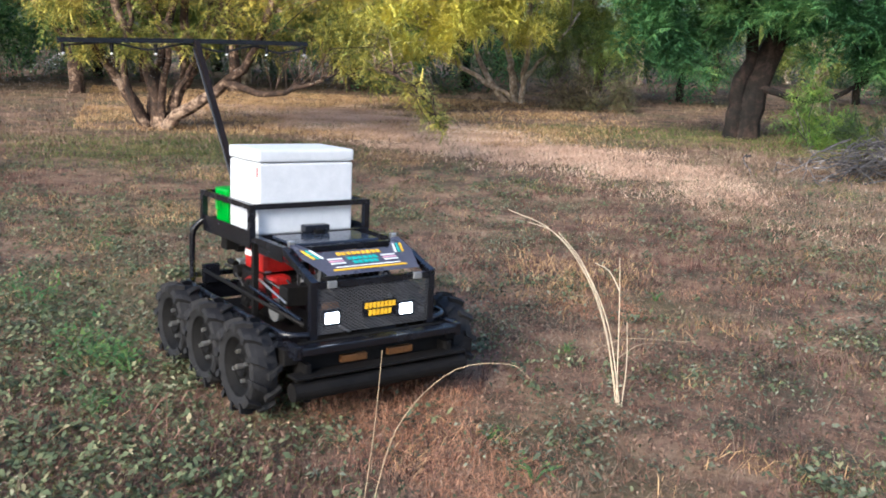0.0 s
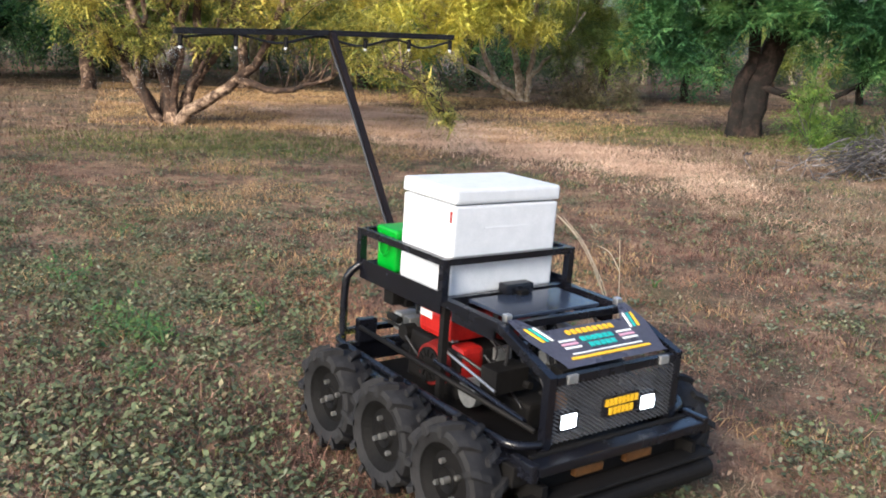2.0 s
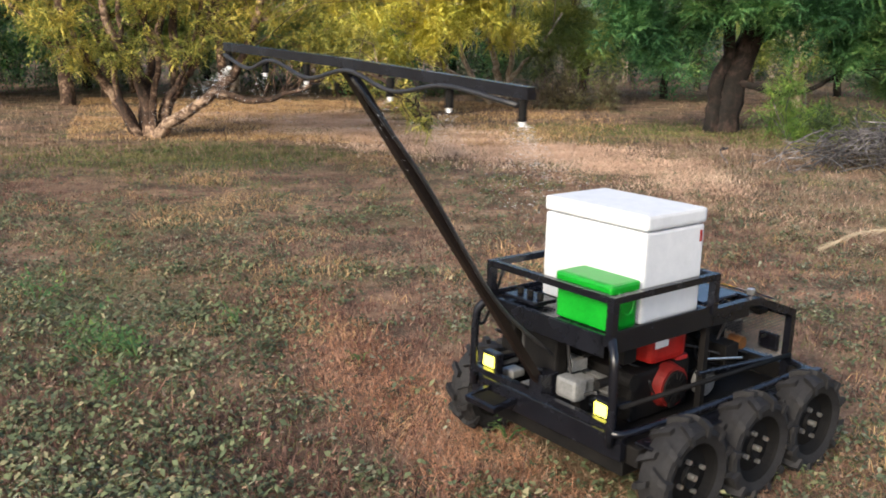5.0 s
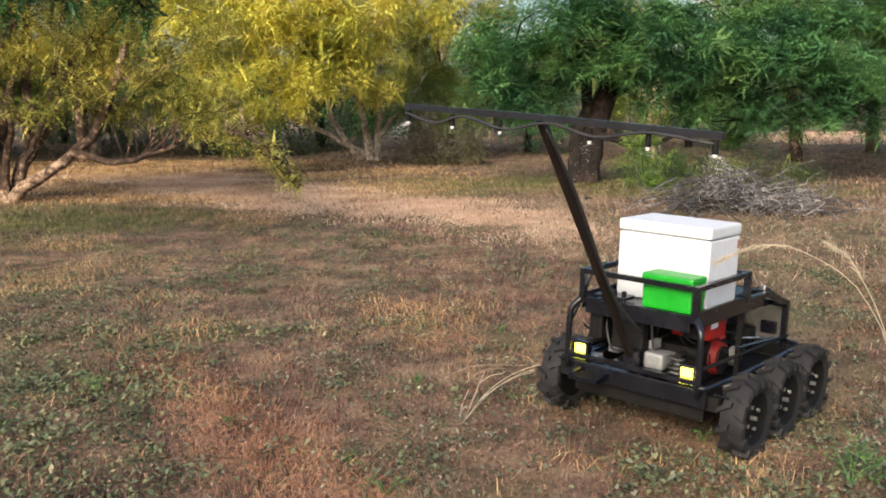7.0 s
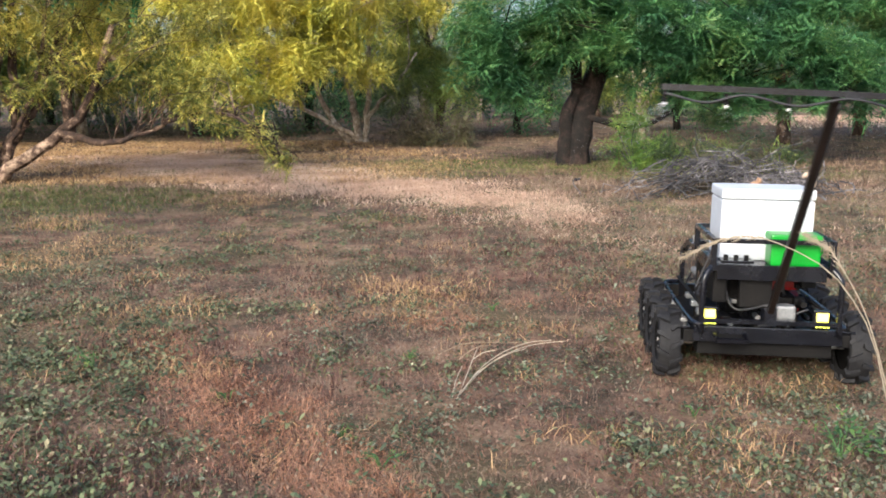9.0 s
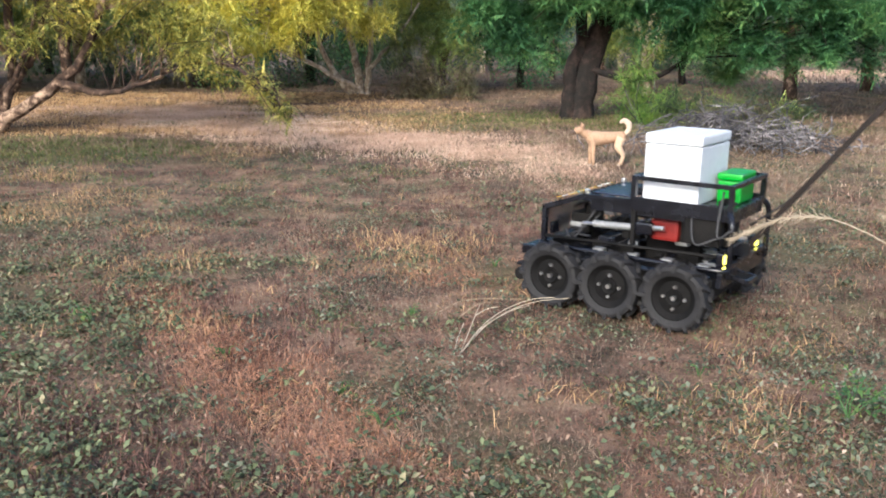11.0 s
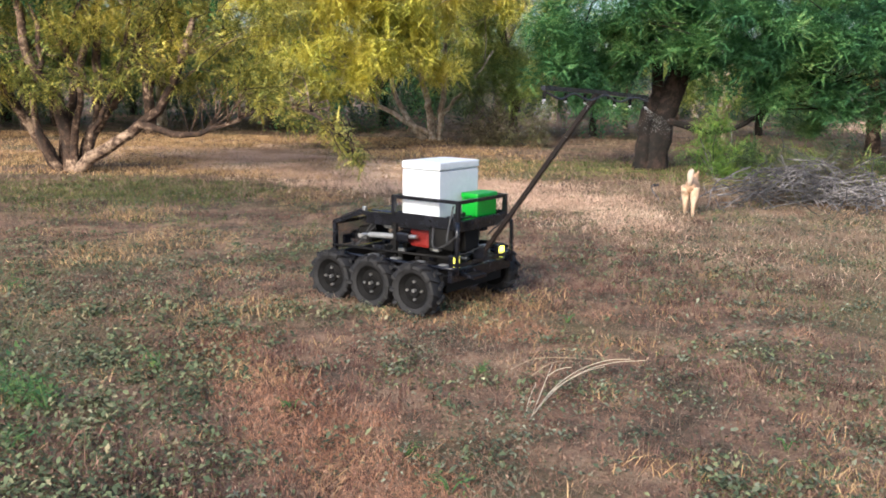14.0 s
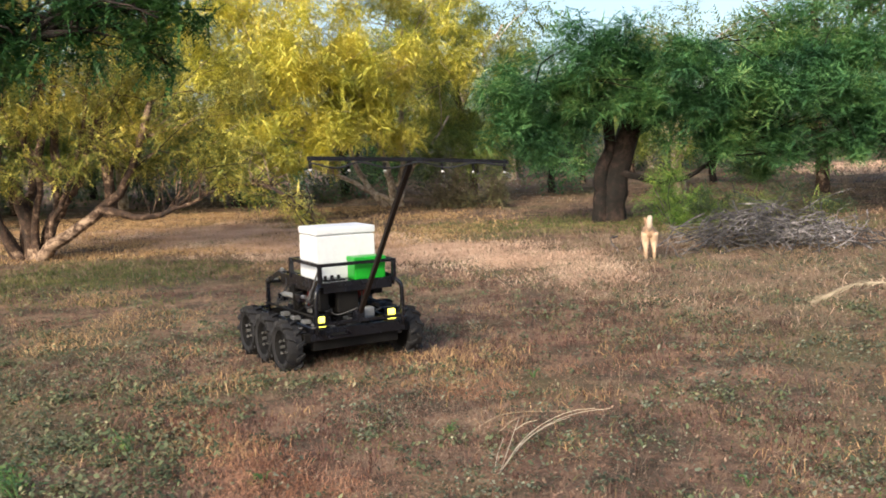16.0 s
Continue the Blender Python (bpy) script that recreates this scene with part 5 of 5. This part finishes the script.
def tyre_mesh():
    bm = bmesh.new()
    prof = [(0.118, -0.045), (0.15, -0.056), (0.166, -0.05), (0.17, -0.025), (0.171, 0.0), (0.17, 0.025), (0.166, 0.05), (0.15, 0.056), (0.118, 0.045)]
    n = 40
    rings = [[bm.verts.new((x, math.cos(w) * r, math.sin(w) * r)) for r, x in prof] for w in (2 * math.pi * k / n for k in range(n))]
    for k in range(n):
        for j in range(len(prof) - 1):
            bm.faces.new((rings[k][j], rings[(k + 1) % n][j], rings[(k + 1) % n][j + 1], rings[k][j + 1]))
    return bm


def lug_mesh(s):
    """One slanting tread lug, on the side s of the tyre."""
    bm, vs = bmesh.new(), []
    for a, x, r0, r1 in ((0.0, 0.003, 0.164, 0.19), (0.10, 0.036, 0.162, 0.189), (0.18, 0.064, 0.140, 0.180)):
        for da in (-0.06, 0.06):
            for r in (r0, r1):
                vs.append(bm.verts.new((s * x, math.cos(a + da) * r, math.sin(a + da) * r)))
    for o in (0, 4):
        for q in ((0, 4, 6, 2), (1, 3, 7, 5), (0, 1, 5, 4), (2, 6, 7, 3)):
            bm.faces.new([vs[o + i] for i in q])
    bm.faces.new([vs[i] for i in (0, 2, 3, 1)])
    bm.faces.new([vs[i] for i in (8, 9, 11, 10)])
    bmesh.ops.recalc_face_normals(bm, faces=bm.faces)
    me = bpy.data.meshes.new("lug")
    bm.to_mesh(me)
    bm.free()
    me.materials.append(RUBBER)
    return me


LUGS = [lug_mesh(-1), lug_mesh(1)]


def rim_mesh():
    bm = bmesh.new()
    prof = [(0.0, 0.03), (0.04, 0.032), (0.046, 0.022), (0.088, 0.018), (0.098, 0.026), (0.112, 0.036), (0.121, 0.046), (0.124, 0.044), (0.118, -0.04), (0.0, -0.04)]
    n = 32
    rings = [[bm.verts.new((x, math.cos(w) * r, math.sin(w) * r)) for r, x in prof[1:-1]] for w in (2 * math.pi * k / n for k in range(n))]
    a, b = bm.verts.new((0.014, 0, 0)), bm.verts.new((-0.04, 0, 0))
    for k in range(n):
        u, v = rings[k], rings[(k + 1) % n]
        for j in range(len(u) - 1):
            bm.faces.new((u[j], u[j + 1], v[j + 1], v[j]))
        bm.faces.new((a, u[0], v[0]))
        bm.faces.new((b, v[-1], u[-1]))
    return bm


def wheel_at(s, y, proto=None):
    w = new("wheel")
    w.parent = robot
    w.location = (s * 0.468, y, 0.2)
    w["side"] = s
    if proto is None:
        t = part("tyre", tyre_mesh(), RUBBER, w, "dusty black lugged tractor tyre")
        r = part("rim", rim_mesh(), RIM, w, "dusty black wheel rim")
        bs = []
        for k in range(4):
            a = k * math.pi / 2 + 0.4
            bs.append(part("bolt", cyl(bmesh.new(), (0.01, math.cos(a) * 0.058, math.sin(a) * 0.058), (0.036, math.cos(a) * 0.058, math.sin(a) * 0.058), 0.0085, None, 6), STEEL, w))
        bs.append(part("hub_cap", cyl(bmesh.new(), (0.02, 0, 0), (0.046, 0, 0), 0.011, None, 8), STEEL, w))
        w["made"] = 1
    else:
        for o in [q for q in proto.children if not q.name.startswith("lug")]:
            c = new(o.name.split(".")[0], o.data)
            c.parent = w
            if "label" in o:
                c["label"] = o["label"]
            if s < 0:
                c.rotation_euler = (0, 0, math.pi)
    for k in range(24):
        c = new("lug", LUGS[k % 2])
        c.parent = w
        c.matrix_local = Matrix.Rotation(math.pi if s < 0 else 0.0, 4, "Z") @ Matrix.Rotation(2 * math.pi * k / 24, 4, "X")
    wheels.append(w)
    return w


first = wheel_at(1, 0.352)
for s, y in ((1, 0.0), (1, -0.362), (-1, 0.352), (-1, 0.0), (-1, -0.362)):
    wheel_at(s, y, first)

# cargo: the foam box and the green case ride in the rack
foam = B("foam_box", FOAM, -0.222, 0.238, -0.35, -0.04, 0.635, 0.945, bevel=0.010, label="white foam box with lid")
B("lid", FOAM, -0.226, 0.242, -0.354, -0.036, 0.949, 1.003, bevel=0.012, parent=foam, label="white foam lid")
for z in (0.74, 0.86):
    B("moulded_rib", FOAM, -0.10, 0.11, -0.0405, -0.0385, z, z + 0.006, bevel=0, parent=foam)
B("red_mark", RED, 0.2385, 0.24, -0.066, -0.054, 0.885, 0.925, bevel=0, parent=foam, label="small red mark")
case = B("green_case", GREEN, 0.0, 0.24, -0.505, -0.375, 0.636, 0.755, bevel=0.012, label="bright green plastic tool case")
B("case_lid", GREEN, -0.005, 0.245, -0.51, -0.37, 0.757, 0.795, bevel=0.012, parent=case)
T("case_handle", GREEN, curve_points([(0.249, -0.48, 0.77), (0.256, -0.46, 0.70), (0.256, -0.42, 0.70), (0.249, -0.40, 0.77)], 10), 0.004, False, parent=case, n=6)

# fine water spray under the nozzles
DROP = surface("water_drops", (0.75, 0.8, 0.84), (0.88, 0.9, 0.92), 0.15, 0, 9, 90, 0)
rd = np.random.default_rng(17)
pts = []
for x in (-0.66, -0.42, -0.18, 0.22, 0.45, 0.69):
    z0 = 1.41 - 0.04 * x
    for k in range(620 if abs(x) > 0.6 else 110):
        d = rd.random() ** 1.5 * (0.4 if abs(x) > 0.6 else 0.28)
        pts.append((x + rd.normal() * (0.01 + 0.3 * d) + (0.5 * d * np.sign(x) if abs(x) > 0.6 else 0), -1.36 - 0.25 * d + rd.normal() * 0.18 * d, z0 - d * 0.5))
pts = np.array(pts)
tet = np.array([[1, 1, 1], [1, -1, -1], [-1, 1, -1], [-1, -1, 1]]) * 0.0006
v = (pts[:, None] + tet[None] * (0.6 + rd.random((len(pts), 1, 1)))).reshape(-1, 3)
k = np.arange(len(pts))[:, None] * 4
part("spray", mesh_of("spray", v, np.concatenate([k + [0, 1, 2], k + [0, 3, 1], k + [0, 2, 3], k + [1, 3, 2]])), DROP, mast, "fine white water droplets")["kind"] = "stuff"

# ---- the dog ----
FUR = surface("tan_fur", (0.28, 0.17, 0.105), (0.44, 0.30, 0.20), 0.9, 0, 7, 60, 0.5, 0.2)
PALE = surface("pale_tan_fur", (0.42, 0.29, 0.195), (0.56, 0.42, 0.30), 0.9, 0, 8, 60, 0.5, 0.2)
CREAM = surface("cream_fur", (0.42, 0.33, 0.25), (0.55, 0.45, 0.36), 0.9, 0, 9, 60, 0.5, 0.2)
MASK = surface("dark_muzzle", (0.04, 0.03, 0.025), (0.12, 0.08, 0.06), 0.8, 0, 9, 60, 0.3, 0.3)
dog = tagged(new("dog"), "tan short-haired dog with curled pale tail", "dog")


def body_tube(name, pts, radii, mat, parent, n=14, steps=16, squash=1.0, label=""):
    p = curve_points(pts, steps)
    rr = np.interp(np.linspace(0, len(radii) - 1, steps), range(len(radii)), radii)
    return part(name, tube(bmesh.new(), p, list(rr), n), mat, parent, label, smooth=True)


body_tube("torso", [(0, -0.30, 0.44), (0, -0.25, 0.445), (0, -0.08, 0.44), (0, 0.12, 0.425), (0, 0.24, 0.44), (0, 0.29, 0.455)], [0.03, 0.088, 0.085, 0.112, 0.10, 0.04], FUR, dog)
body_tube("neck", [(0, 0.2, 0.45), (0, 0.3, 0.49), (0, 0.37, 0.53)], [0.08, 0.066, 0.052], FUR, dog, steps=8)
hd = body_tube("head", [(0, 0.32, 0.535), (0, 0.36, 0.55), (0, 0.44, 0.535), (0, 0.47, 0.52)], [0.02, 0.068, 0.055, 0.03], FUR, dog, steps=10)
body_tube("muzzle", [(0, 0.45, 0.522), (0, 0.51, 0.508), (0, 0.545, 0.503)], [0.04, 0.032, 0.015], MASK, hd, steps=8)
for s in (-1, 1):
    body_tube("ear", [(s * 0.04, 0.36, 0.59), (s * 0.055, 0.355, 0.63), (s * 0.06, 0.37, 0.65)], [0.028, 0.02, 0.004], FUR, hd, 8, 7)
body_tube("tail", [(0, -0.28, 0.48), (0, -0.34, 0.56), (0, -0.33, 0.65), (0.01, -0.26, 0.69), (0.02, -0.21, 0.65)], [0.03, 0.042, 0.046, 0.04, 0.018], CREAM, dog, 10, 14, label="pale curled bushy tail")
legs = []
for s, y, z in ((-1, 0.2, 0.4), (1, 0.2, 0.4), (-1, -0.22, 0.42), (1, -0.22, 0.42)):
    lg = new("leg")
    lg.parent, lg.location = dog, (s * 0.065, y, z)
    back = y < 0
    p = [(0, 0, 0.03), (0, 0.03 if back else 0, -0.12), (0, -0.05 if back else 0.005, -0.24), (0, -0.02 if back else 0, -z + 0.03)]
    body_tube("thigh" if back else "upper_leg", p, [0.075 if back else 0.052, 0.062 if back else 0.042, 0.03, 0.024], PALE if back else FUR, lg, 10, 12)
    body_tube("paw", [(0, -0.03, -z + 0.02), (0, 0.01, -z + 0.022), (0, 0.045, -z + 0.014)], [0.018, 0.026, 0.012], CREAM, lg, 8, 6)
    legs.append((lg, s, y))

# t, x, y, z, heading, nose-up, lean of the robot
DRIVE = [
    (0.0, -1.173, 4.106, 0.052, 223.4, 1.2, -1.8),
    (0.5, -0.986, 3.885, 0.052, 224.7, 0.4, -1.1),
    (1.0, -0.768, 3.618, 0.052, 224.9, -0.4, -0.8),
    (1.5, -0.528, 3.353, 0.042, 224.0, -1.8, -0.9),
    (2.0, -0.280, 3.055, 0.029, 223.4, -1.2, -1.6),
    (2.5, -0.193, 2.972, 0.017, 222.5, -2.0, -1.6),
    (3.0, -0.113, 2.928, 0.017, 246.5, -0.9, -1.0),
    (3.2, -0.077, 3.036, -0.010, 259.0, -0.9, 0.2),
    (5.3, 0.482, 3.441, -0.009, 316.3, 0.0, 1.8),
    (5.5, 0.561, 3.577, -0.013, 314.8, 0.6, 2.2),
    (6.0, 0.810, 3.792, -0.021, 315.5, -1.6, 2.4),
    (6.5, 1.083, 4.066, -0.031, 316.3, -1.5, 2.7),
    (7.0, 1.328, 4.306, -0.042, 317.1, -0.9, 2.0),
    (7.5, 1.589, 4.550, -0.043, 317.1, -0.1, 1.8),
    (8.0, 1.827, 4.790, -0.038, 316.1, 0.7, 1.6),
    (8.5, 1.910, 4.873, -0.050, 320.0, 0.7, 1.9),
    (8.7, 1.888, 4.794, -0.049, 331.4, -0.6, 1.1),
    (10.8, 1.450, 4.930, -0.010, 413.4, 0.4, 0.4),
    (11.0, 1.336, 5.077, -0.017, 413.1, 1.3, 0.1),
    (11.5, 1.049, 5.347, -0.009, 413.8, 0.4, 0.2),
    (12.0, 0.761, 5.558, -0.008, 413.6, 0.8, 1.2),
    (12.5, 0.460, 5.813, -0.011, 414.1, 0.8, 0.6),
    (13.0, 0.148, 6.001, 0.001, 415.3, 0.2, 0.5),
    (13.5, -0.160, 6.243, -0.005, 416.1, 0.3, -0.6),
    (14.0, -0.474, 6.463, -0.003, 416.5, 0.2, -0.1),
    (14.5, -0.768, 6.633, 0.011, 417.1, 2.1, -0.3),
    (15.0, -0.911, 6.728, 0.013, 416.9, 0.7, 0.6),
    (15.5, -0.918, 6.841, 0.003, 410.9, 0.9, 1.1),
    (16.0, -0.904, 6.774, 0.006, 390.5, 0.9, 1.1),
]

# t and the three tilts of the feathery grass
SWAY = [
    (0.0, -1.6, -2.2, -0.8), (5.5, -1.6, -2.2, -0.8), (6.0, -1.9, -0.7, -1.2), (6.5, -3.4, 0.8, -2.4), (7.0, -2.7, 1.1, -2.0), (7.5, 1.4, -1.8, 1.2), (8.0, 4.0, -3.4, 3.2), (8.5, 2.4, -3.0, 2.0),
    (10.0, 4.6, -3.2, 3.6), (11.0, 5.8, -3.3, 4.4), (11.5, 3.3, -3.9, 2.7), (12.0, 2.8, -1.8, 2.1), (12.5, 4.0, -3.7, 3.2), (14.0, 0.0, 0.0, 0.0), (15.5, -3.3, 3.1, -2.7), (16.0, -1.3, 2.5, -1.3),
]

# t, x, y, heading of the dog
DOG = [
    (0.0, 15.0, 11.6, 92), (6.0, 9.9, 10.0, 92), (8.0, 5.54, 9.2, 91), (8.5, 4.65, 9.2, 90), (8.7, 4.38, 9.25, 86), (9.5, 3.6, 10.2, 78), (10.2, 2.88, 10.65, 82), (10.8, 2.42, 10.85, 88),
    (11.2, 2.32, 10.95, 80), (11.6, 2.36, 11.0, 30), (12.0, 2.0, 10.9, -15), (12.5, 2.25, 11.0, -28), (13.0, 2.25, 10.95, -40), (13.5, 2.32, 11.1, -26), (14.0, 2.55, 11.3, -18), (14.5, 2.58, 11.4, -12), (15.5, 2.62, 11.7, -11), (16.0, 2.66, 11.75, -11),
]


def lerp_rows(rows, t):
    cols = list(zip(*rows))
    return [float(np.interp(t, cols[0], c)) for c in cols[1:]]


def motions():
    walk(robot, [(t, Matrix.Translation((x, y, z)) @ pose(0, 0, 0, 0, 0, h) @ pose(0, 0, 0, up) @ pose(0, 0, 0, 0, lean)) for t, x, y, z, h, up, lean in DRIVE])
    # wheels turn with the way each side covers
    times = [k / 10 for k in range(161)]
    for w in wheels:
        s, turn, last, rows = w["side"], 0.0, None, []
        for t in times:
            x, y, z, h, _, _ = lerp_rows(DRIVE, t)
            if last:
                a = radians((h + last[2]) / 2)
                ahead = -(x - last[0]) * math.sin(a) + (y - last[1]) * math.cos(a) + radians(h - last[2]) * 0.468 * s
                turn -= ahead / 0.178
            last = (x, y, h)
            rows.append((t, Matrix.Translation(w.location) @ Matrix.Rotation(turn, 4, "X")))
        walk(w, rows)
    # the stalks stand until the robot has pushed them over
    up = Matrix.Translation((0.20, 4.02, float(height(0.20, 4.02)) - 0.004))
    flat = Matrix(((-0.925, 0.0, 0.38, 0), (0.38, 0.0, 0.925, 0), (0.0, 1.0, 0.2, 0), (0, 0, 0, 1)))
    flat = Matrix.Rotation(radians(11), 4, "Z") @ flat
    q = Matrix.Identity(3).to_quaternion().slerp(flat.to_3x3().to_quaternion(), 0.5).to_matrix().to_4x4()
    walk(tall_stalk, [(0, up), (3.2, up), (3.8, up @ q), (4.4, up @ flat), (16, up @ flat)])
    up = Matrix.Translation((-0.66, 2.95, float(height(-0.66, 2.95)) - 0.004))
    walk(bowed_stalk, [(0, up), (1.0, up), (1.6, up @ Matrix.Rotation(radians(50), 4, Vector((0.8, 0.6, 0)))), (2.1, up @ Matrix.Rotation(radians(88), 4, Vector((0.8, 0.6, 0)))), (16, up @ Matrix.Rotation(radians(88), 4, Vector((0.8, 0.6, 0))))])
    # the feathery grass beside the camera sways about its foot
    foot = Matrix.Translation((0.72, 0.95, 0))
    walk(feather_grass, [(t, foot @ pose(0, 0, 0, a) @ pose(0, 0, 0, 0, b) @ pose(0, 0, 0, 0, 0, c) @ foot.inverted()) for t, a, b, c in SWAY])
    steps = [(t, *lerp_rows(DOG, t)) for t in (k / 5 for k in range(81))]
    dog.scale = (0.8, 0.8, 0.8)
    walk(dog, [(t, pose(x, y, float(height(x, y)) - 0.005, 0, 0, h)) for t, x, y, h in DOG])
    for lg, s, y in legs:
        gone, rows, old = 0.0, [], None
        here = Matrix.Translation(lg.location)
        for t, x, yy, h in steps:
            pace = math.hypot(x - old[0], yy - old[1]) if old else 0.0
            gone += pace
            old = (x, yy)
            amp = min(pace / 0.2, 1.0) * 24
            rows.append((t, here @ pose(0, 0, 0, amp * math.sin(gone * 9.0 + (0 if s * y > 0 else math.pi)))))
        walk(lg, rows)


motions()
